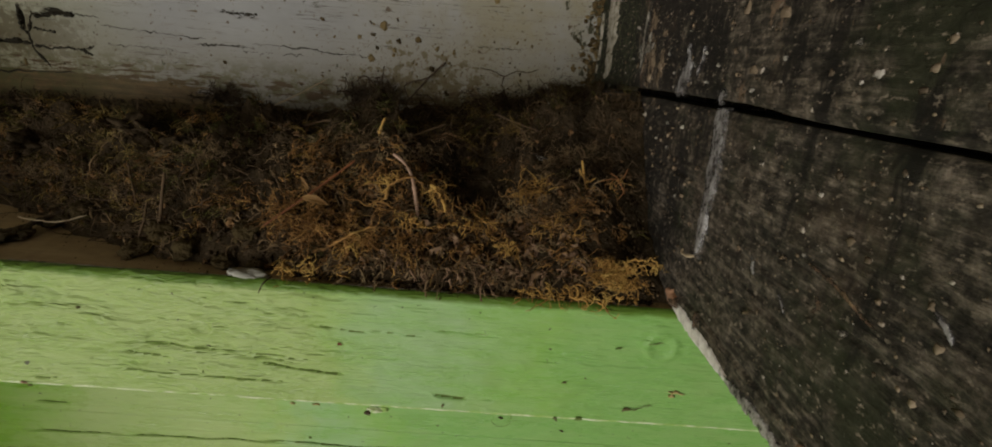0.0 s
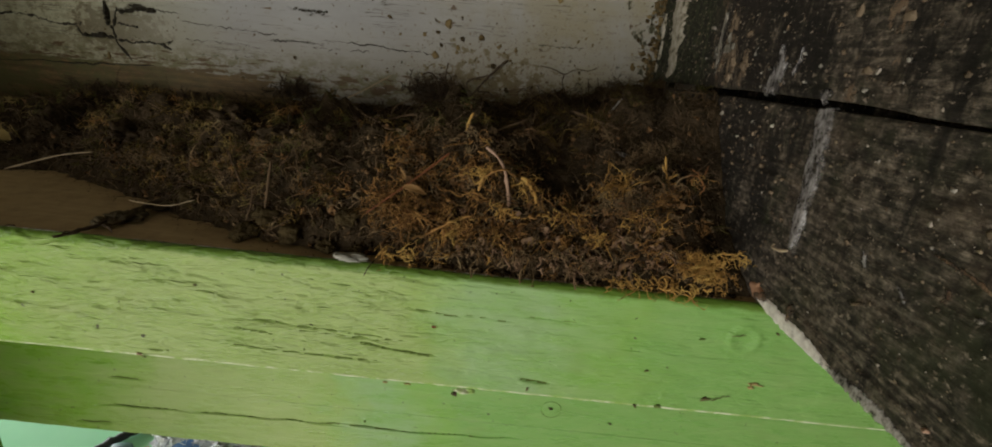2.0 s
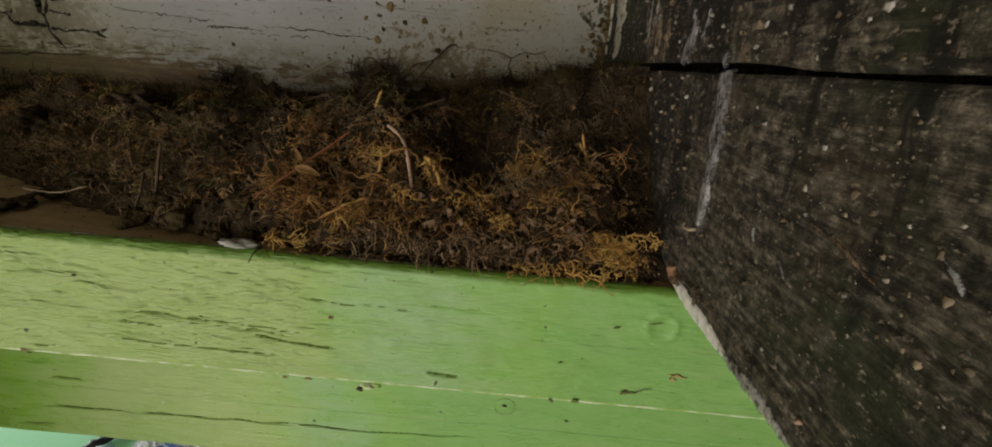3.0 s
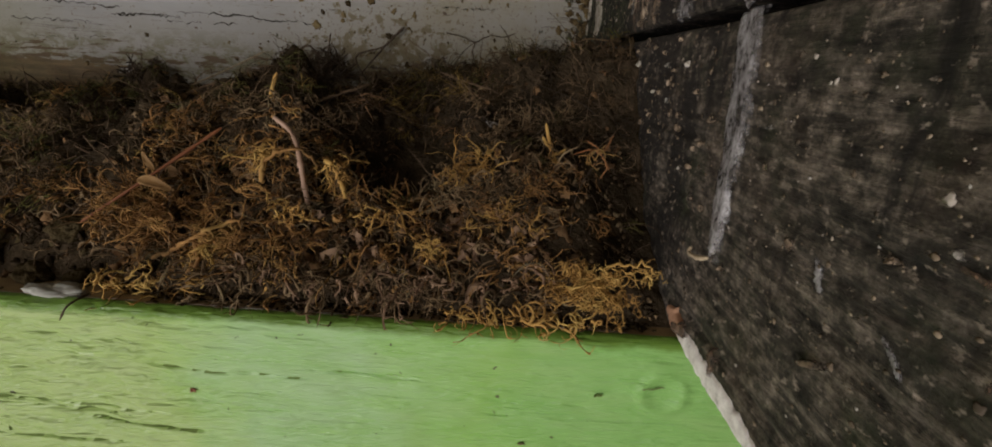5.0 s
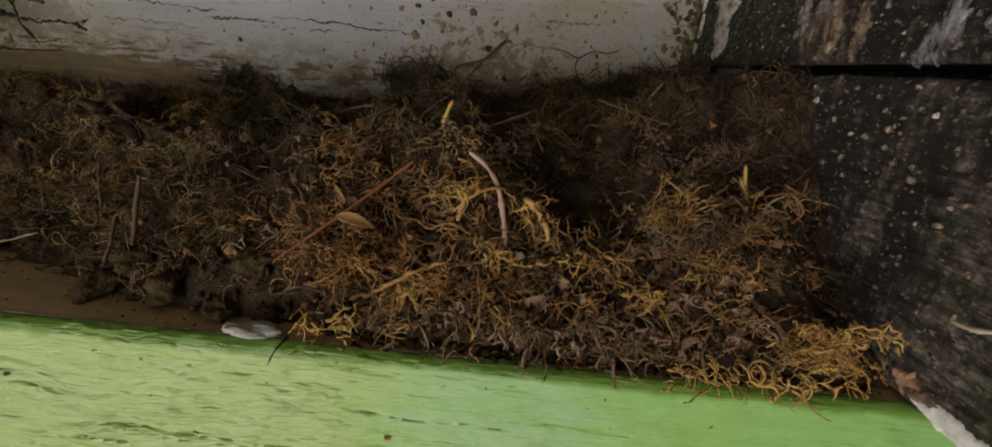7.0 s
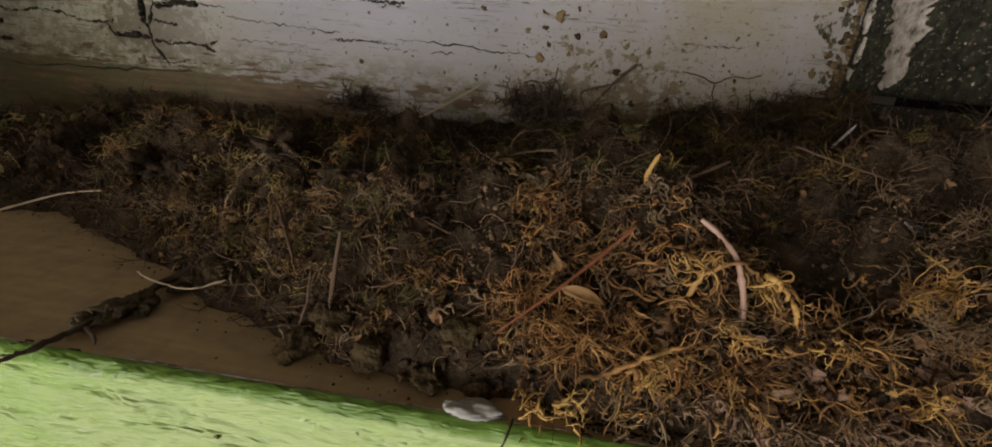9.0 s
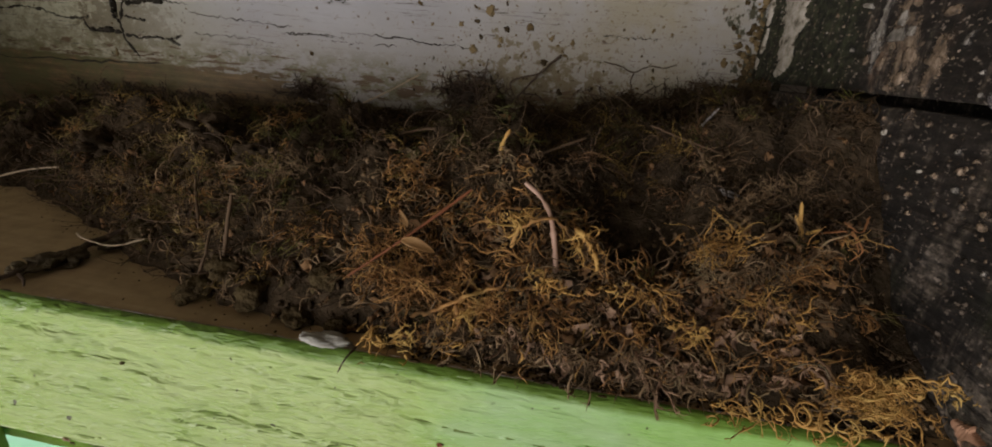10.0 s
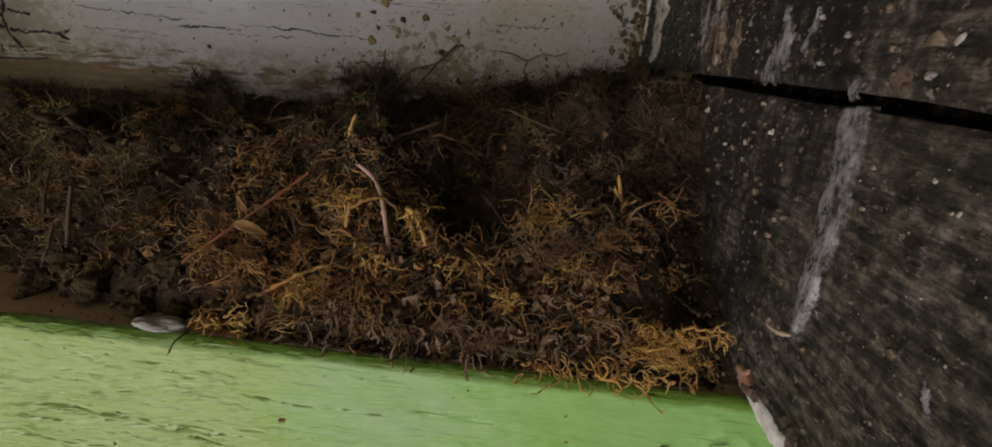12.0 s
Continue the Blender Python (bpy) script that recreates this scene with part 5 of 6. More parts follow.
def flakes(n, x0, x1, near, far, low, high):
    """Small crumpled scraps of leaf."""
    x, y = spread(n, x0, x1, near, far)
    n = len(x)
    c = np.stack([x, y, LEDGE + heap(x, y) + 0.0006], -1)
    a = unit(rng.normal(size=(n, 3)))
    b = unit(np.cross(a, upright(x, y) + 0.7 * rng.normal(size=(n, 3))))
    k = np.cross(a, b)
    s = rng.uniform(low, high, (n, 1))
    u, v = np.meshgrid(np.linspace(-1, 1, 7), np.linspace(-1, 1, 5), indexing="ij")
    ph = rng.uniform(0, 6.3, (3, n, 1, 1))
    width = (0.35 + 0.25 * np.sin(2.3 * u + ph[0])) * (1.05 - np.abs(u) ** 3)
    bow = 0.4 * np.sin(1.8 * u + ph[1]) + 0.3 * np.sin(3.1 * v + 2.2 * u + ph[2])
    P = c[:, None, None] + s[:, :, None, None] * (u[None, ..., None] * a[:, None, None] + (v * width)[..., None] * b[:, None, None] + bow[..., None] * k[:, None, None] + 0.15 * rng.normal(size=(n, 7, 5, 3)))
    P = keep_clear(P)
    q = np.arange(35).reshape(7, 5)
    f = np.stack([q[:-1, :-1], q[1:, :-1], q[1:, 1:], q[:-1, 1:]], -1).reshape(-1, 4)
    return P.reshape(-1, 3), (f[None] + 35 * np.arange(n)[:, None, None]).reshape(-1, 4)


def crumbs(n, x0, x1, near, far, low, high):
    """Loose crumbs of soil and rotten moss."""
    x, y = spread(n, x0, x1, near, far, 1.0, 0.0, True)
    n = len(x)
    bm = bmesh.new()
    bmesh.ops.create_icosphere(bm, subdivisions=1, radius=1)
    v = np.array([w.co for w in bm.verts])
    f = np.array([[w.index for w in p.verts] for p in bm.faces])
    bm.free()
    size = rng.uniform(low, high, (n, 1, 1)) * rng.uniform(0.5, 1.5, (n, 1, 3))
    P = np.stack([x, y, LEDGE + heap(x, y)], -1)[:, None] + v[None] * size * (1 + 0.45 * rng.normal(size=(n, len(v), 1)))
    return keep_clear(P).reshape(-1, 3), (f[None] + len(v) * np.arange(n)[:, None, None]).reshape(-1, 3)


stuff("soil_crumbs", crumbs(5000, -0.40, 0.053, 0.0, 0.14, 0.0003, 0.0009), PEAT, "dark crumbs of soil and rotten moss")
stuff("soil_crumbs", crumbs(700, -0.055, 0.052, -0.0036, 0.002, 0.0002, 0.0007), PEAT, "dark crumbs of soil on the ledge before the nest")
stuff("moss_crumbs", crumbs(1200, -0.07, 0.053, 0.0, 0.036, 0.0002, 0.0006), BROWN, "brown crumbs of broken moss")
stuff("soil_crumbs", crumbs(400, -0.20, -0.04, -0.001, 0.03, 0.0002, 0.0009), MUD, "grey brown crumbs of soil")
stuff("pinkish_scraps", flakes(85, -0.036, 0.030, 0.0, 0.009, 0.0012, 0.0029), PINK, "larger pinkish brown crumpled leaf scraps")
stuff("leaf_scraps", flakes(230, -0.060, 0.036, 0.0, 0.020, 0.0010, 0.0028), FLAKE, "crumpled purplish brown leaf scraps")
stuff("leaf_scraps", flakes(110, -0.10, 0.05, 0.004, 0.05, 0.0007, 0.0020), FLAKE, "crumpled brown leaf scraps")
stuff("leaf_scraps", flakes(90, -0.19, -0.05, -0.001, 0.02, 0.0008, 0.0022), FLAKE, "crumpled brown leaf scraps")
stuff("leaf_scraps", flakes(150, -0.30, 0.03, 0.004, 0.13, 0.0006, 0.0017), FLAKE, "crumpled brown leaf scraps")


def clump(at, wide, count, each, low, high, r, way=(0, -0.5, 0.2), stray=0.7, droop=0.7, twigs=3, fan=0.42, curl=(1.2, 4.2)):
    """A named tuft: bundles about one place that lean one way."""
    c = np.array(at) + np.array(wide) * rng.normal(size=(count, 3)) * 0.5
    lean = np.array(way, float) + stray * rng.normal(size=(count, 3))
    return bundles(c, lean, each, rng.uniform(low, high, count), r, 0.0010, droop, twigs, fan, 0.55, 12, curl)


stuff("bright_moss", joined(
    clump((0.0385, 0.1150, 1.5085), (0.0085, 0.0025, 0.0050), 44, 7, 0.003, 0.007, 0.00027, (0.3, -0.6, 0.3), 0.8, 0.4, 3, 0.6, (3.5, 9.0)),
    clump((0.0330, 0.1140, 1.5025), (0.0120, 0.002, 0.0020), 10, 3, 0.008, 0.014, 0.00034, (0.4, -0.6, -0.2), 0.8, 0.9, 2, 0.5, (5.0, 9.0)),
    clump((0.0210, 0.1145, 1.5030), (0.0090, 0.002, 0.0022), 8, 3, 0.007, 0.012, 0.00034, (0.5, -0.6, -0.1), 0.7, 0.9, 2, 0.5, (4.0, 8.0)),
    clump((-0.0470, 0.1160, 1.5026), (0.0110, 0.002, 0.0014), 10, 4, 0.005, 0.009, 0.00032, (0.9, -0.3, 0.0), 0.6, 0.4),
    clump((-0.0366, 0.1195, 1.5105), (0.0050, 0.003, 0.0040), 7, 5, 0.006, 0.011, 0.00034, (0.1, -0.5, -0.1), 0.7, 0.7),
    clump((-0.0267, 0.1325, 1.5268), (0.0050, 0.003, 0.0018), 5, 5, 0.005, 0.010, 0.00030, (0.6, -0.4, 0.1), 0.6, 0.8),
    clump((-0.0150, 0.1330, 1.5240), (0.0020, 0.002, 0.0018), 4, 6, 0.006, 0.011, 0.00032, (0.5, -0.4, -0.4), 0.4, 1.2),
    clump((-0.0217, 0.1235, 1.5172), (0.0030, 0.002, 0.0020), 4, 6, 0.004, 0.008, 0.00028, (0.2, -0.5, -0.4), 0.5, 0.9),
    clump((-0.0006, 0.1270, 1.5176), (0.0024, 0.002, 0.0020), 4, 5, 0.005, 0.010, 0.00032, (-0.3, -0.4, 0.3), 0.8, 0.8),
    clump((0.0150, 0.1345, 1.5256), (0.0065, 0.003, 0.0026), 13, 7, 0.004, 0.008, 0.00021, (-0.4, -0.4, 0.4), 0.6, 0.4),
    clump((0.0094, 0.1200, 1.5122), (0.0036, 0.002, 0.0034), 5, 5, 0.004, 0.009, 0.00028, (0.1, -0.3, 0.8), 0.5, 0.3),
    clump((0.0215, 0.1250, 1.5160), (0.0060, 0.003, 0.0034), 7, 5, 0.003, 0.007, 0.00022, (0.2, -0.4, 0.3), 0.8)), BRIGHT, "yellow brown moss tufts")
stuff("moss", joined(
    clump((-0.0470, 0.1235, 1.5100), (0.0140, 0.004, 0.0070), 26, 9, 0.005, 0.010, 0.00023, (0.1, -0.5, -0.1)),
    clump((-0.0560, 0.1290, 1.5165), (0.0120, 0.005, 0.0050), 16, 9, 0.004, 0.009, 0.00019, (-0.4, -0.5, 0.1)),
    clump((-0.0250, 0.1200, 1.5110), (0.0100, 0.003, 0.0040), 12, 8, 0.004, 0.009, 0.00022, (0.0, -0.5, -0.2)),
    clump((-0.1225, 0.2010, 1.5300), (0.0110, 0.006, 0.0020), 10, 9, 0.003, 0.007, 0.00014, (0.1, -0.4, 0.6)),
    clump((0.0330, 0.1360, 1.5260), (0.0080, 0.004, 0.0030), 8, 8, 0.003, 0.007, 0.00018, (0.1, -0.5, 0.2))), MOSS, "golden brown curled moss")


def ribbons(n, x0, x1, near, far, each, low, high, r):
    """Broad curled shoots that lie on top of the moss."""
    x, y = spread(n, x0, x1, near, far, 1.0, 0.25)
    c = np.stack([x, y, LEDGE + heap(x, y) + 0.0012], -1)
    lean = 0.8 * upright(x, y) + unit(rng.normal(size=(len(x), 3)))
    return bundles(c, lean, each, rng.uniform(low, high, len(x)), r, 0.0008, 0.8, 2, 0.5, 0.38, 16, (3.5, 9.0))


stuff("curled_shoots", ribbons(100, -0.064, 0.012, 0.0, 0.026, 3, 0.006, 0.013, 0.00046), MOSS, "broad golden brown curled shoots")
stuff("curled_shoots", ribbons(22, -0.060, 0.030, 0.0, 0.022, 3, 0.005, 0.010, 0.00042), BRIGHT, "broad yellow curled shoots")
stuff("curled_shoots", ribbons(160, -0.16, 0.036, 0.0, 0.034, 3, 0.005, 0.011, 0.00042), BROWN, "broad brown curled shoots")
stuff("hanging_moss", clump((-0.0080, 0.1172, 1.5050), (0.0300, 0.002, 0.0040), 34, 4, 0.005, 0.010, 0.00036, (0.1, -0.7, -0.1), 0.7, 0.8), BROWN, "brown moss hanging over the ledge")
stuff("hanging_moss", clump((0.0020, 0.1168, 1.5060), (0.0260, 0.002, 0.0040), 22, 3, 0.004, 0.008, 0.00042, (0.1, -0.7, 0.0), 0.7, 0.7), PINK, "pinkish brown crumpled moss")
stuff("brown_moss", joined(
    clump((0.0160, 0.1265, 1.5205), (0.0090, 0.004, 0.0040), 16, 9, 0.004, 0.008, 0.00016, (0.0, -0.5, 0.2)),
    clump((0.0290, 0.1540, 1.5370), (0.0130, 0.006, 0.0030), 18, 9, 0.005, 0.010, 0.00012, (0.3, -0.6, 0.1), 0.7, 0.4),
    clump((-0.1527, 0.1590, 1.5130), (0.0120, 0.006, 0.0030), 14, 9, 0.003, 0.007, 0.00015, (0.0, -0.4, 0.4)),
    clump((-0.0903, 0.1370, 1.5150), (0.0130, 0.005, 0.0040), 18, 9, 0.004, 0.008, 0.00016, (0.0, -0.5, 0.3)),
    clump((-0.0890, 0.1480, 1.5255), (0.0160, 0.006, 0.0030), 16, 9, 0.004, 0.008, 0.00014, (0.0, -0.4, 0.5)),
    clump((-0.0050, 0.1185, 1.5065), (0.0200, 0.002, 0.0030), 18, 8, 0.004, 0.009, 0.00017, (0.2, -0.6, -0.2))), BROWN, "brown moss in curling tufts")


def wall_tuft(cx, cz, rx, n, low, high, r):
    x = cx + rx * rng.normal(size=n) * 0.5
    P0 = np.stack([x, BACK_Y - 0.007 + 0.003 * rng.random(n), cz + 0.004 * rng.random(n)], -1)
    D = np.stack([0.8 * rng.normal(size=n), -0.25 + 0.3 * rng.normal(size=n), 0.9 + 0.4 * rng.normal(size=n)], -1)
    L = rng.uniform(low, high, n)
    P = keep_clear(grow(P0, D, L, 9, 3.0, 0.5))
    out = [tubes(P, r * np.linspace(1, 0.5, 9)[None] * rng.uniform(0.7, 1.3, (n, 1)))]
    for j in (3, 5, 6, 7):
        q = keep_clear(grow(P[:, j], rng.normal(size=(n, 3)) + [0, 0, 0.6], L * 0.3, 4, 3.0))
        out.append(tubes(q, r * 0.7 * np.linspace(1, 0.5, 4)[None] * np.ones((n, 1))))
    return joined(*out)


stuff("dark_moss", joined(wall_tuft(-0.062, 1.536, 0.013, 130, 0.006, 0.017, 0.00034), wall_tuft(-0.140, 1.530, 0.009, 90, 0.004, 0.012, 0.00036), wall_tuft(0.005, 1.540, 0.022, 60, 0.003, 0.009, 0.00030),
      wall_tuft(0.038, 1.546, 0.018, 110, 0.003, 0.009, 0.00030), wall_tuft(-0.025, 1.530, 0.03, 25, 0.003, 0.007, 0.00022), wall_tuft(-0.10, 1.527, 0.03, 40, 0.003, 0.006, 0.00022),
      wall_tuft(-0.235, 1.520, 0.03, 160, 0.004, 0.010, 0.00026), wall_tuft(-0.19, 1.523, 0.03, 90, 0.002, 0.006, 0.00024)), ROOT, "blackish moss against the wall board")

for k, (x, y, r) in enumerate(((-0.1000, 0.1245, 0.0042), (-0.0850, 0.1245, 0.0046), (-0.0630, 0.1205, 0.0026), (-0.0725, 0.1210, 0.0032), (-0.0960, 0.1300, 0.0040), (-0.0930, 0.1275, 0.0036), (-0.1260, 0.1400, 0.0040), (-0.0680, 0.1270, 0.0040), (-0.0480, 0.1235, 0.0028), (-0.128, 0.1500, 0.0034))):
    bm = lump(r, k + 2, 0.75, 0.42, 4)
    bm.transform(pose(x, y, LEDGE + max(float(heap(x, y)) - 0.35 * r, 0.3 * r), rng.uniform(-25, 25), rng.uniform(-25, 25), rng.uniform(0, 360)))
    under(part("mud_clod", bm, MUD, None, "grey brown dry mud", True), nest)

for k in range(7):
    x = rng.uniform(-0.19, -0.05)
    y = float(toe(x)) + rng.uniform(0.008, 0.055)
    if ((x + 0.003) / 0.018) ** 2 + ((y - 0.147) / 0.018) ** 2 < 1 or y > BACK_Y - 0.012:
        continue
    r = rng.uniform(0.0025, 0.0048)
    bm = lump(r, k + 80, 0.6, 1.1, 4)
    bm.transform(pose(x, y, LEDGE + float(heap(x, y)) + 0.1 * r, rng.uniform(-20, 30), rng.uniform(-25, 25), rng.uniform(0, 360)) @ Matrix.Diagonal((1.4, 0.9, 1, 1)))
    under(part("soil_wad", bm, PEAT, None, "wad of soil and rotten moss", True), nest)
stuff("root_fibres", tangle(*spread(30, -0.16, 0.010, 0.004, 0.05), 0.006, 0.013, 0.00022, 2.2, 0.0), BROWN, "thick brown roots lying over the moss")


# ---- single things in and on the nest ----
def put(ob, label, category, group=""):
    return tagged(ob, label, category, group)


def leaf_blade(name, a, b, width, material, label, bend=0.15, roll=0.0):
    a, b = Vector(a), Vector(b)
    along = b - a
    n = along.length
    up = Vector((0, -0.75, 0.66)) + along.normalized().cross(Vector((0, -0.75, 0.66))) * roll
    side = along.cross(up).normalized()
    up = side.cross(along).normalized()
    rows, bm = [], bmesh.new()
    for i in range(13):
        t = i / 12
        w = width * (math.sin(math.pi * t) ** 0.75) * (1.15 - 0.5 * t) + 0.00008
        c = a + along * t + up * (bend * n * math.sin(math.pi * t))
        rows.append([bm.verts.new(c + side * (w * s) + up * (abs(s) * w * 0.45 + 0.00012 * math.sin(9 * t + 4 * s))) for s in (-1, -0.5, 0, 0.5, 1)])
    for p, q in zip(rows, rows[1:]):
        for k in range(4):
            bm.faces.new((p[k], p[k + 1], q[k + 1], q[k]))
    bmesh.ops.solidify(bm, geom=bm.faces[:], thickness=0.00015)
    ob = part(name, bm, material, None, "", True)
    return put(ob, label, "leaf")


leaf_blade("dry_leaf", (-0.0512, 0.1250, 1.5208), (-0.0436, 0.1244, 1.5192), 0.0012, TAN, "small tan dry leaf on the golden moss")
leaf_blade("dry_leaf", (-0.0515, 0.1305, 1.5215), (-0.0532, 0.1300, 1.5255), 0.0006, TAN, "narrow folded tan leaf standing in the moss")
leaf_blade("dry_leaf", (-0.2170, 0.1690, 1.5112), (-0.2235, 0.1700, 1.5140), 0.0022, YELLOWED, "broad yellow brown leaf scrap on the dark moss")
leaf_blade("dry_leaf", (-0.0565, 0.1560, 1.5285), (-0.0612, 0.1570, 1.5330), 0.0011, STRAW, "pale pointed dry petal in the moss")
leaf_blade("dry_leaf", (0.0140, 0.1500, 1.5335), (0.0225, 0.1490, 1.5320), 0.0007, CHIP, "pale grey curled leaf scrap in the moss", 0.1, 0.4)
put(strand("bent_stem", [(-0.0276, 0.1348, 1.5334), (-0.0242, 0.1338, 1.5312), (-0.0216, 0.1312, 1.5284), (-0.0203, 0.1294, 1.5246), (-0.0194, 0.1283, 1.5206), (-0.0188, 0.1282, 1.5168)], 0.00050, 0.00062, STEM, 30), "pale pinkish bent stem standing in the moss", "stem")
put(strand("pine_needle", [(-0.0388, 0.1345, 1.5305), (-0.0500, 0.1272, 1.5212), (-0.0615, 0.1215, 1.5122)], 0.00033, 0.00026, RUST, 20), "reddish brown straight needle across the moss", "needle")
put(strand("yellow_hook", [(-0.0335, 0.1500, 1.5418), (-0.0348, 0.1500, 1.5385), (-0.0352, 0.1500, 1.5360), (-0.0330, 0.1510, 1.5330)], 0.0004, 0.0006, BRIGHT, 16), "yellow hooked moss shoot", "shoot")
for pts, r in (([(-0.0285, 0.1290, 1.5212), (-0.0275, 0.1285, 1.5250), (-0.0245, 0.1290, 1.5272), (-0.0205, 0.1300, 1.5278), (-0.0170, 0.1295, 1.5250)], 0.00055), ([(-0.0160, 0.1310, 1.5262), (-0.0135, 0.1290, 1.5245), (-0.0115, 0.1275, 1.5218), (-0.0108, 0.1268, 1.5192)], 0.00070),
               ([(-0.0470, 0.1200, 1.5065), (-0.0415, 0.1195, 1.5090), (-0.0365, 0.1200, 1.5125), (-0.0300, 0.1215, 1.5150)], 0.00060), ([(-0.0380, 0.1195, 1.5108), (-0.0365, 0.1180, 1.5080), (-0.0385, 0.1170, 1.5050)], 0.00050), ([(0.0400, 0.1150, 1.5125), (0.0440, 0.1140, 1.5142), (0.0475, 0.1138, 1.5140), (0.0495, 0.1138, 1.5125)], 0.00030)):
    strand("golden_shoot", pts, r, r * 0.55, MOSS if pts[0][0] < -0.02 else BRIGHT, 22, 0.00025, 6, nest, "thick golden curled shoot")
coil = [(0.0196 + 0.0060 * k / 24 + 0.0003 * math.sin(k * 1.9), 0.1215 + 0.0006 * math.sin(k * 0.63), 1.5200 + (0.0010 - 0.00002 * k) * math.cos(k * 0.70 + 0.3 * math.sin(k * 0.4)) - 0.00003 * k) for k in range(25)]
put(strand("coiled_root", coil, 0.00022, 0.00014, FLAKE, 90, 0.0001), "thin tan coiled root in the moss", "root")
put(strand("grey_hair", [(0.0240, 0.1180, 1.5085), (0.0262, 0.1165, 1.5118), (0.0290, 0.1158, 1.5122), (0.0308, 0.1150, 1.5098), (0.0338, 0.1142, 1.5100)], 0.00015, 0.00010, CRUST, 30), "thin grey curved hair in the moss", "hair")
fork = thing("forked_shoot", (0.0315, 0.142, 1.522), "orange forked fern-like shoot standing in the nest", "shoot")
stalk = strand("shoot_stem", [(0.0345, 0.1430, 1.5210), (0.0325, 0.1415, 1.5265), (0.0308, 0.1410, 1.5310), (0.0296, 0.1405, 1.5352)], 0.0008, 0.0003, BRIGHT, 16, parent=fork)
for a, b in (((0.0328, 0.1415, 1.5255), (0.0278, 0.1400, 1.5282)), ((0.0318, 0.1412, 1.5285), (0.0345, 0.1400, 1.5300)), ((0.0312, 0.1410, 1.5300), (0.0290, 0.1400, 1.5325)), ((0.0335, 0.1420, 1.5235), (0.0360, 0.1405, 1.5225)), ((0.0328, 0.1415, 1.5260), (0.0352, 0.1400, 1.5275))):
    m = [(p + q) / 2 for p, q in zip(a, b)]
    m[2] -= 0.0005
    strand("side_shoot", [a, m, b], 0.0006, 0.0003, BRIGHT, 8, parent=stalk)
for pts in ([(0.0365, 0.143, 1.5280), (0.0400, 0.141, 1.5300), (0.0430, 0.142, 1.5285), (0.0455, 0.143, 1.5250)], [(0.0420, 0.142, 1.5300), (0.0440, 0.140, 1.5265), (0.0430, 0.141, 1.5235)], [(0.0455, 0.144, 1.5330), (0.0430, 0.141, 1.5300), (0.0390, 0.141, 1.5320)]):
    put(strand("orange_shoot", pts, 0.00024, 0.00014, EMBER, 14, 0.0001), "orange brown curled shoot at the nest's end", "shoot", "orange shoots")
put(strand("hanging_root", [(0.0440, 0.165, 1.5455), (0.0480, 0.162, 1.5420), (0.0510, 0.160, 1.5375), (0.0522, 0.160, 1.5330), (0.0515, 0.160, 1.5290), (0.0525, 0.161, 1.5250), (0.0505, 0.161, 1.5205)], 0.00025, 0.00018, FIBRE, 40, 0.00006), "thin wavy brown root hanging beside the joist", "root")

# the pale stone chip on the beam's arris
bm = lump(0.0034, 9, 0.40, 0.45, 4)
bm.transform(pose(-0.0635, BEAM_Y + 0.0032, LEDGE + 0.0007, 0, 4, 8) @ Matrix.Diagonal((1.5, 0.6, 1, 1)))
put(part("paint_chip", bm, STONE, None, "", True), "greyish white flat chip lying on the ledge's edge", "chip")
put(strand("dark_splinter", [(-0.0565, 0.1150, 1.5005), (-0.0572, 0.1112, 1.5000), (-0.0582, 0.1100, 1.4975)], 0.00025, 0.00015, ROOT, 12), "small dark splinter over the ledge's edge", "splinter")

# the muddy root that lies over the ledge
root = thing("muddy_root", (-0.140, 0.125, LEDGE), "dark muddy root lying across the bare ledge", "root")
shaft = strand("root_shaft", [(-0.1435, 0.1075, 1.5012), (-0.1422, 0.1120, 1.5012), (-0.1410, 0.1190, 1.5012), (-0.1400, 0.1270, 1.5016), (-0.1390, 0.1350, 1.5022), (-0.1360, 0.1430, 1.5035), (-0.1300, 0.1500, 1.5060)], 0.0004, 0.0010, ROOT, 44, 0.0001, 8, root)
strand("root_fork", [(-0.1408, 0.1200, 1.5010), (-0.1370, 0.1180, 1.5008), (-0.1345, 0.1160, 1.5005)], 0.0005, 0.0002, ROOT, 14, 0.00006, 6, shaft)
strand("root_fork", [(-0.1420, 0.1130, 1.5010), (-0.1440, 0.1105, 1.5006), (-0.1465, 0.1098, 1.5004)], 0.0004, 0.0002, ROOT, 14, 0.00006, 6, shaft)
for k, (x, y, r) in enumerate(((-0.1402, 0.1265, 0.0030), (-0.1385, 0.1305, 0.0028), (-0.1418, 0.1215, 0.0019), (-0.1365, 0.1400, 0.0030))):
    bm = lump(r, 40 + k, 0.6, 0.85, 4)
    bm.transform(pose(x, y, LEDGE + 0.0014, 0, 0, 50 * k) @ Matrix.Diagonal((0.9, 1.4, 1, 1)))
    under(part("mud_crust", bm, CRUST, None, "grey brown mud crust", True), shaft)

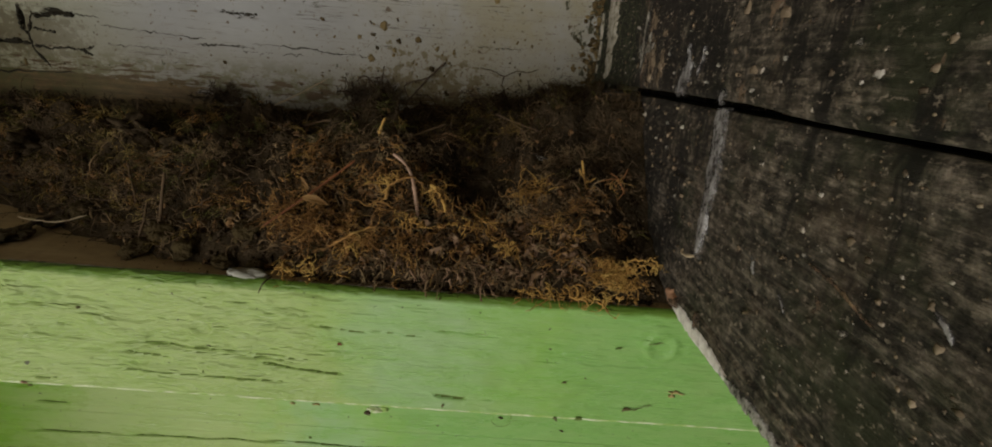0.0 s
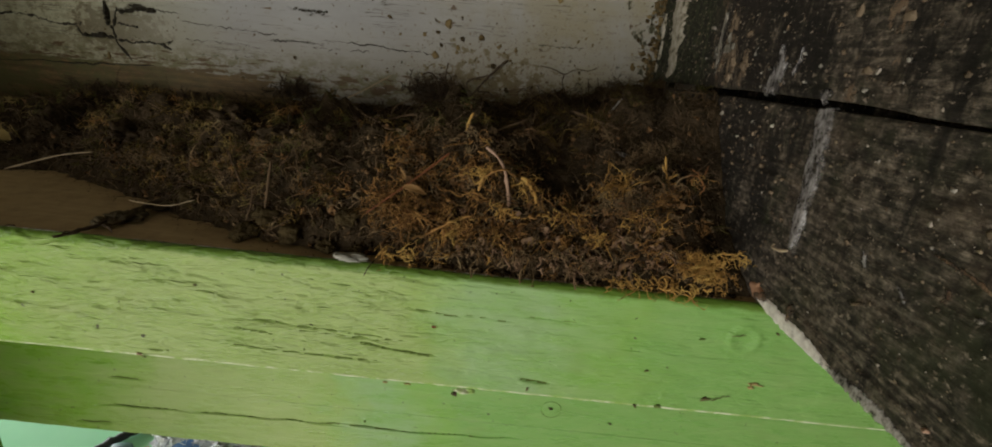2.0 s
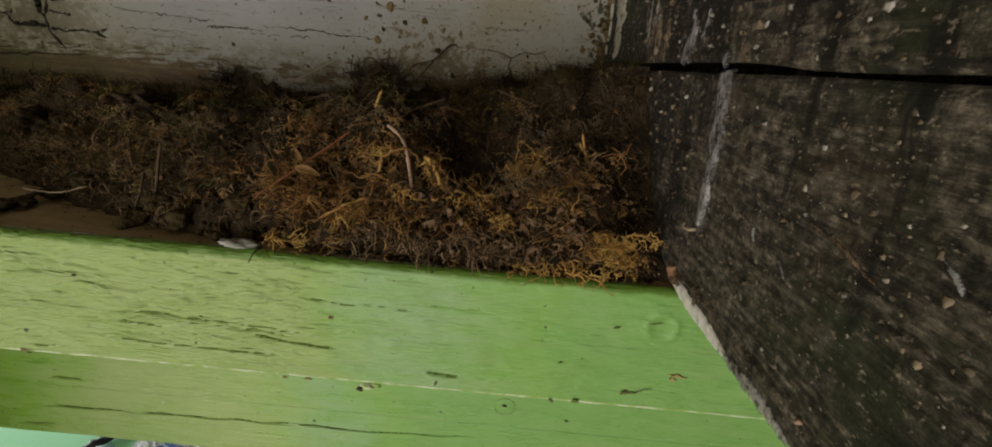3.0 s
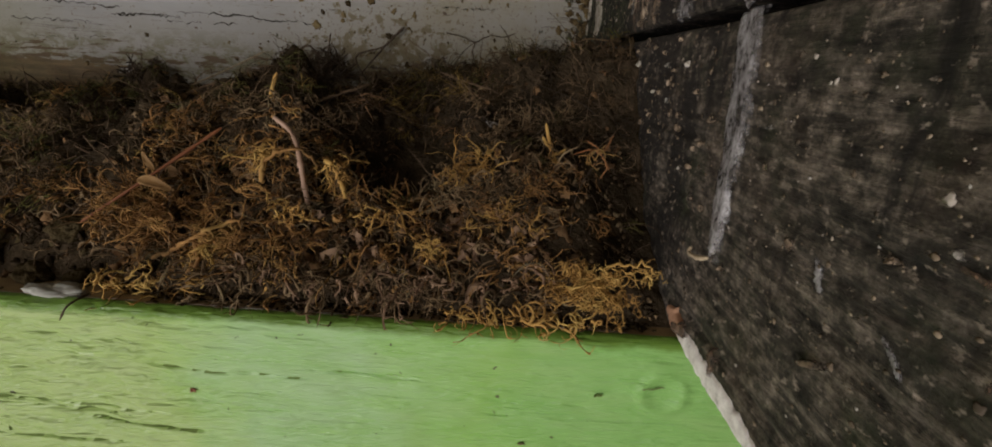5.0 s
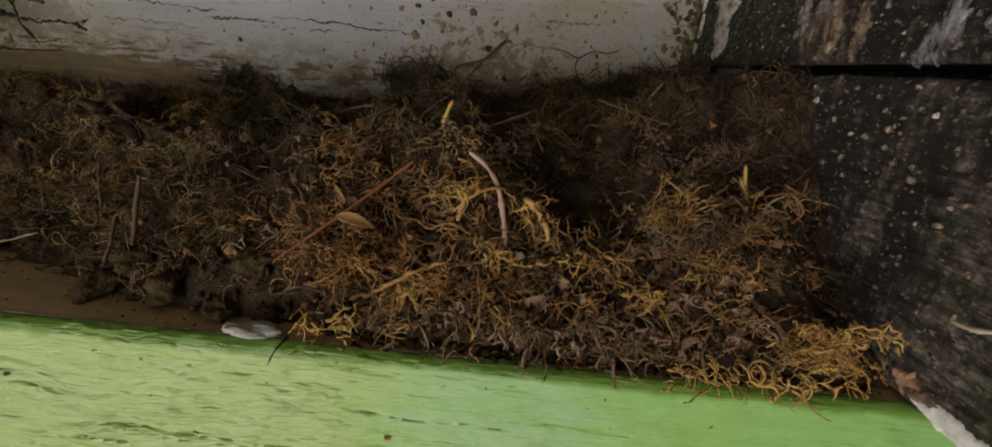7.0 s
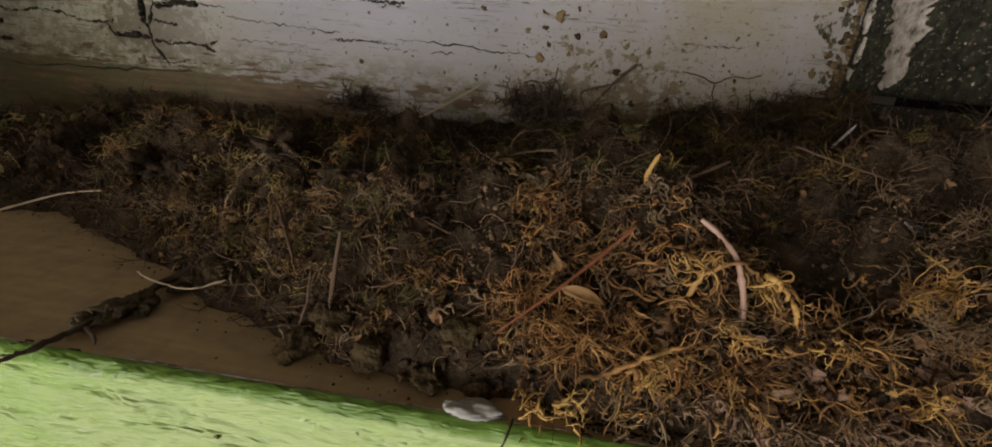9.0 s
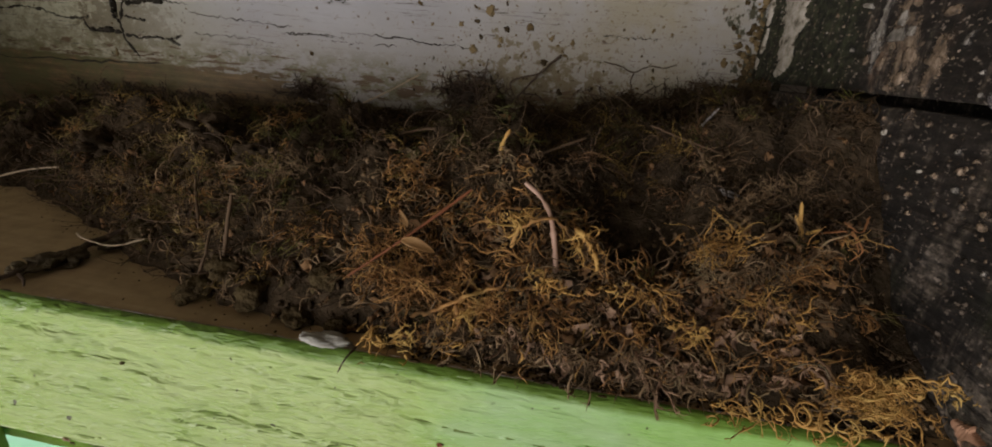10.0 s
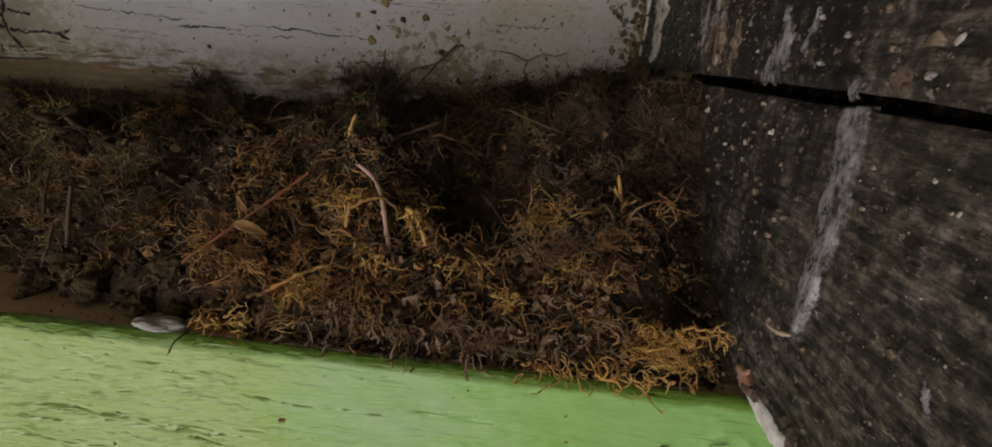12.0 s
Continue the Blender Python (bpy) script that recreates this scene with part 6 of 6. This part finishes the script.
put(strand("pale_rootlet", [(-0.1500, 0.1420, 1.5012), (-0.1440, 0.1378, 1.5025), (-0.1360, 0.1345, 1.5035), (-0.1290, 0.1335, 1.5040), (-0.1225, 0.1360, 1.5060)], 0.00030, 0.00020, STRAW, 30, 0.00006), "thin pale curved rootlet on the ledge", "rootlet")
put(strand("straw", [(-0.2125, 0.1600, 1.5020), (-0.2002, 0.1673, 1.5065), (-0.1920, 0.1685, 1.5085), (-0.1839, 0.1680, 1.5100)], 0.0003, 0.0002, STRAW, 24), "pale dry straw lying on the ledge", "straw", "straws")
put(strand("straw", [(-0.1120, 0.2300, 1.5300), (-0.0980, 0.2400, 1.5385), (-0.0860, 0.2500, 1.5470)], 0.0004, 0.0003, STRAW, 16), "pale dry straw leaning on the wall board", "straw", "straws")
put(strand("straw", [(0.0190, 0.1860, 1.5430), (0.0232, 0.1860, 1.5495)], 0.0004, 0.0003, CHALK, 8), "short white straw end in the nest", "straw", "straws")
for pts, r in (([(-0.0945, 0.1330, 1.5225), (-0.0950, 0.1300, 1.5120), (-0.0958, 0.1275, 1.5020)], 0.0005), ([(-0.1010, 0.1330, 1.5130), (-0.1000, 0.1290, 1.5080), (-0.1012, 0.1270, 1.5025)], 0.0004), ([(-0.0465, 0.1650, 1.5400), (-0.0450, 0.1650, 1.5330), (-0.0443, 0.1660, 1.5270)], 0.0004),
               ([(-0.0425, 0.1680, 1.5400), (-0.0413, 0.1680, 1.5300)], 0.0004), ([(-0.0150, 0.1620, 1.5400), (-0.0250, 0.1560, 1.5360), (-0.0300, 0.1520, 1.5330)], 0.00045), ([(-0.1180, 0.1500, 1.5200), (-0.1100, 0.1400, 1.5160), (-0.1050, 0.1340, 1.5120)], 0.00035),
               ([(-0.0700, 0.1680, 1.5330), (-0.0590, 0.1640, 1.5370), (-0.0520, 0.1620, 1.5380)], 0.0004), ([(-0.0900, 0.1500, 1.5230), (-0.0760, 0.1420, 1.5220), (-0.0690, 0.1400, 1.5200)], 0.0003), ([(0.0020, 0.1700, 1.5440), (0.0150, 0.1620, 1.5410), (0.0260, 0.1580, 1.5390)], 0.0003)):
    put(strand("dry_stalk", pts, r, r * 0.8, FIBRE, 16, 0.00008), "brown dry stalk sticking out of the moss", "stalk", "dry stalks")
for pts, r in (([(-0.0070, 0.2515, 1.5592), (0.0000, 0.2505, 1.5580), (0.0058, 0.2500, 1.5562), (0.0120, 0.2505, 1.5592), (0.0180, 0.2510, 1.5590), (0.0230, 0.2515, 1.5608)], 0.00028), ([(0.0058, 0.2500, 1.5562), (0.0050, 0.2480, 1.5520), (0.0065, 0.2460, 1.5470)], 0.00028),
               ([(-0.0250, 0.2510, 1.5605), (-0.0330, 0.2495, 1.5525), (-0.0445, 0.2450, 1.5380)], 0.00055), ([(-0.0330, 0.2500, 1.5520), (-0.0450, 0.2480, 1.5475), (-0.0420, 0.2450, 1.5400)], 0.0004), ([(-0.0560, 0.2480, 1.5560), (-0.0570, 0.2460, 1.5470), (-0.0590, 0.2430, 1.5330)], 0.0003),
               ([(-0.0400, 0.2500, 1.5430), (-0.0330, 0.2500, 1.5425), (-0.0290, 0.2490, 1.5390)], 0.0004), ([(-0.0690, 0.2460, 1.5490), (-0.0640, 0.2450, 1.5500), (-0.0600, 0.2440, 1.5450), (-0.0580, 0.2430, 1.5370)], 0.0005),
               ([(-0.0760, 0.2480, 1.5480), (-0.0740, 0.2470, 1.5440), (-0.0720, 0.2440, 1.5370)], 0.0003)):
    put(strand("wall_rootlet", pts, r, r * 0.7, ROOT, 26, 0.0001), "thin blackish rootlet against the white wall board", "rootlet", "wall rootlets")

# dirt that sticks to the white board
meshes = []
clods = [(-0.0640, 1.5595, 0.0018), (-0.0576, 1.5755, 0.0019), (-0.0885, 1.5758, 0.0012), (-0.0628, 1.5708, 0.0012), (-0.0828, 1.5680, 0.0008), (-0.2430, 1.5420, 0.0016), (-0.0610, 1.5645, 0.0010), (-0.0500, 1.5685, 0.0012), (-0.0400, 1.5700, 0.0014), (-0.0700, 1.5690, 0.0010), (-0.0520, 1.5640, 0.0012), (-0.0300, 1.5665, 0.0013)]
for _ in range(300):
    x = rng.normal(-0.03, 0.032)
    if -0.12 < x < 0.05:
        clods.append((x, 1.5385 + abs(rng.normal(0, 0.018)), rng.choice([0.0003, 0.0005, 0.0008, 0.0014], p=[0.66, 0.26, 0.07, 0.01])))
for _ in range(120):
    clods.append((rng.uniform(-0.33, 0.05), rng.uniform(1.536, 1.60), rng.choice([0.0003, 0.0005, 0.0009], p=[0.65, 0.27, 0.08])))
for _ in range(160):
    clods.append((0.0535 - abs(rng.normal(0, 0.004)), rng.uniform(1.545, 1.61), rng.uniform(0.0005, 0.0014)))
for i, (x, z, r) in enumerate(clods):
    bm = lump(r, i * 0.61, 0.35, 0.8, 3 if r > 0.0009 else 1 if r < 0.0004 else 2)
    v = np.array([v.co for v in bm.verts])
    a, wide = rng.uniform(0, 3.1), rng.uniform(0.45, 1.0)
    v = np.stack([v[:, 0] * np.cos(a) - wide * v[:, 1] * np.sin(a), -0.6 * v[:, 2], v[:, 0] * np.sin(a) + wide * v[:, 1] * np.cos(a)], -1) + [x, BACK_Y - 0.0001, z]
    meshes.append((v, np.array([[w.index for w in f.verts] for f in bm.faces])))
    bm.free()
V, F = joined(*meshes)
tagged(raw("wall_dirt", V, F, SOILED), "dark brown dirt splashed on the white board", "dirt", kind="stuff")

# crumbs on the bare ledge
meshes = []
for i in range(300):
    x = rng.uniform(-0.30, 0.05)
    y = float(toe(x)) - abs(rng.normal(0, 0.0035))
    if y > BEAM_Y + 0.003:
        bm = lump(rng.uniform(0.00010, 0.00032), i * 0.3, 0.6, 0.5, 1)
        meshes.append((np.array([v.co for v in bm.verts]) + [x, y, LEDGE + 0.0001], np.array([[w.index for w in f.verts] for f in bm.faces])))
        bm.free()
V, F = joined(*meshes)
tagged(raw("ledge_crumbs", V, F, MUD), "soil crumbs scattered on the bare ledge", "crumbs", kind="stuff")


# ---- the rooms round it ----
def plaster(name, a, b):
    return tinted(name, [(0.3, a), (0.7, b)], 6, 0.85, 0.2, 0.0)


SHELL = plaster("weathered_boards", (0.24, 0.20, 0.15), (0.34, 0.29, 0.22))
MINT = plaster("mint_green_paint", (0.370, 0.739, 0.470), (0.448, 0.806, 0.538))


def structure(name, lo, hi, material, label):
    return tagged(part(name, slab(lo, hi), material), label, name.split("_")[0], kind="structure")


structure("ground", (-60, -60, -1.05), (60, 60, -0.86), plaster("bare_earth", (0.14, 0.12, 0.08), (0.2, 0.19, 0.11)), "bare earth round the shed")
structure("floor", (-2.1, -1.9, -0.9), (2.1, 2.1, -0.8), SHELL, "plain wooden shed floor")
# unseen ceiling, set low to keep light off the recess
structure("ceiling", (-2.1, -1.9, 1.805), (2.1, 2.1, 1.86), SHELL, "unseen boarded ceiling added to shade the recess")
structure("wall_left_front", (-2.1, -1.8, -0.8), (-2.0, 0.25, 1.805), SHELL, "plain shed wall")
structure("wall_right_front", (1.9, -1.8, -0.8), (2.0, 2.0, 1.805), SHELL, "plain shed wall")
structure("wall_far", (-2.0, 2.0, -0.8), (2.0, 2.1, 1.805), MINT, "mint green far wall")
# walls round the two unseen openings, added to hold the lamps
structure("wall_left_low", (-2.1, 0.25, -0.8), (-2.0, 2.0, 0.85), SHELL, "plain shed wall under an added light opening")
structure("wall_left_post", (-2.1, 1.8, 0.85), (-2.0, 2.0, 1.805), SHELL, "plain shed wall beside an added light opening")
structure("wall_front_left", (-2.0, -1.9, -0.8), (-1.95, -1.8, 1.805), SHELL, "plain unseen wall beside the added front light opening")
structure("wall_front_right", (-0.05, -1.9, -0.8), (1.9, -1.8, 1.805), SHELL, "plain unseen wall beside the added front light opening")
structure("wall_front_top", (-1.95, -1.9, 1.765), (-0.05, -1.8, 1.805), SHELL, "plain unseen wall over the added front light opening")
structure("wall_back_left", (-2.0, BACK_Y, LOWER_BOTTOM), (-0.9, BACK_Y + 0.03, 1.805), SHELL, "plain wall boards")
structure("wall_back_right", (0.4, BACK_Y, LOWER_BOTTOM), (1.9, BACK_Y + 0.03, 1.805), SHELL, "plain wall boards")
structure("wall_back_behind", (-0.9, BACK_Y + 0.008, BEAM_BOTTOM), (0.4, BACK_Y + 0.03, 1.805), SHELL, "backing of the wall board")
structure("wall_back_low", (-2.0, BACK_Y, -0.8), (1.9, BACK_Y + 0.03, 0.80), SHELL, "plain wall under the opening")

table = thing("mint_shelf", (-0.4, 0.9, -0.8), "mint green painted tall shelf in the bright room behind", "shelf")
under(part("shelf_board", slab((-1.5, 0.33, 0.90), (0.6, 1.5, 0.93), 0.004), MINT), table)
for x, y in ((-1.45, 0.38), (0.55, 0.38), (-1.45, 1.45), (0.55, 1.45)):
    under(part("leg", slab((x - 0.03, y - 0.03, -0.8), (x + 0.03, y + 0.03, 0.90), 0.003), MINT), table)

# added blocker past the left edge of view; it shades the lower board
post = thing("added_shadow_post", (-0.36, 0.18, -0.8), "lime green square post added to shade the lower board's left end", "post")
under(part("post_body", slab((-0.42, 0.088, -0.8), (-0.309, 0.1105, 1.805), 0.003), GREEN), post)
under(part("shadow_batten", slab((-0.42, 0.000, -0.8), (-0.309, 0.0870, 1.458), 0.003), GREEN), post)
under(part("shadow_packing", slab((-0.42, 0.1125, -0.8), (-0.309, 0.2045, BEAM_BOTTOM), 0.002), GREEN), post)

# ---- what lies on the shelf ----
BLACK = tinted("black_rubber", [(0.3, (0.012, 0.013, 0.014)), (0.7, (0.03, 0.03, 0.032))], 60, 0.5, 0.5, 0.0)
FILM = tinted("white_plastic_film", [(0.3, (0.55, 0.55, 0.60)), (0.7, (0.78, 0.77, 0.80))], 80, 0.4, 0.5, 0.3)
BLUE = tinted("blue_plastic", [(0.3, (0.10, 0.22, 0.55)), (0.7, (0.18, 0.34, 0.70))], 60, 0.4, 0.5, 0.0)
STEEL = tinted("blue_grey_plastic", [(0.3, (0.10, 0.15, 0.18)), (0.7, (0.18, 0.24, 0.28))], 60, 0.45, 0.5, 0.0)
ORANGE = tinted("orange_plastic", [(0.3, (0.55, 0.28, 0.08)), (0.7, (0.65, 0.36, 0.12))], 60, 0.4, 0.5, 0.0)
put(strand("black_cable", [(-0.62, 0.46, 0.938), (-0.605, 0.51, 0.938), (-0.588, 0.55, 0.938), (-0.555, 0.59, 0.938), (-0.50, 0.63, 0.938), (-0.42, 0.65, 0.938)], 0.0075, 0.0075, BLACK, 40, 0, 10), "thick black cable curved over the mint shelf", "cable")
for name, x, y, r, mat, flat, label in (("grey_box", -0.566, 0.522, 0.020, STEEL, 0.7, "blue grey plastic tub on the mint shelf"), ("orange_tub", -0.533, 0.530, 0.013, ORANGE, 0.6, "small orange plastic tub on the mint shelf"), ("blue_wrapper", -0.478, 0.540, 0.026, BLUE, 0.5, "blue crumpled wrapper on the mint shelf")):
    bm = lump(r, r * 900, flat, 0.12, 3)
    bm.transform(pose(x, y, 0.93 + 0.45 * r * flat))
    put(part(name, bm, mat, None, "", True), label, name.split("_")[1])
bag = thing("plastic_bag", (-0.46, 0.57, 0.93), "crumpled white plastic bag with loose strings on the shelf", "bag")
for k, (x, y, r) in enumerate(((-0.512, 0.552, 0.022), (-0.470, 0.575, 0.026), (-0.430, 0.566, 0.024), (-0.395, 0.585, 0.028))):
    bm = lump(r, 60 + k, 0.8, 0.7, 4)
    bm.transform(pose(x, y, 0.93 + 0.36 * r))
    under(part("bag_fold", bm, FILM), bag)
n = 60
P0 = np.stack([rng.uniform(-0.525, -0.38, n), rng.uniform(0.535, 0.585, n), rng.uniform(0.940, 0.962, n)], -1)
P = grow(P0, rng.normal(size=(n, 3)) * [1, 0.8, 0.4], rng.uniform(0.015, 0.045, n), 8, 1.5)
P[..., 2] = np.maximum(P[..., 2], 0.932)
ob = under(raw("loose_strings", *tubes(P, np.full((n, 8), 0.0007)), FILM), bag)
ob["kind"] = "stuff"
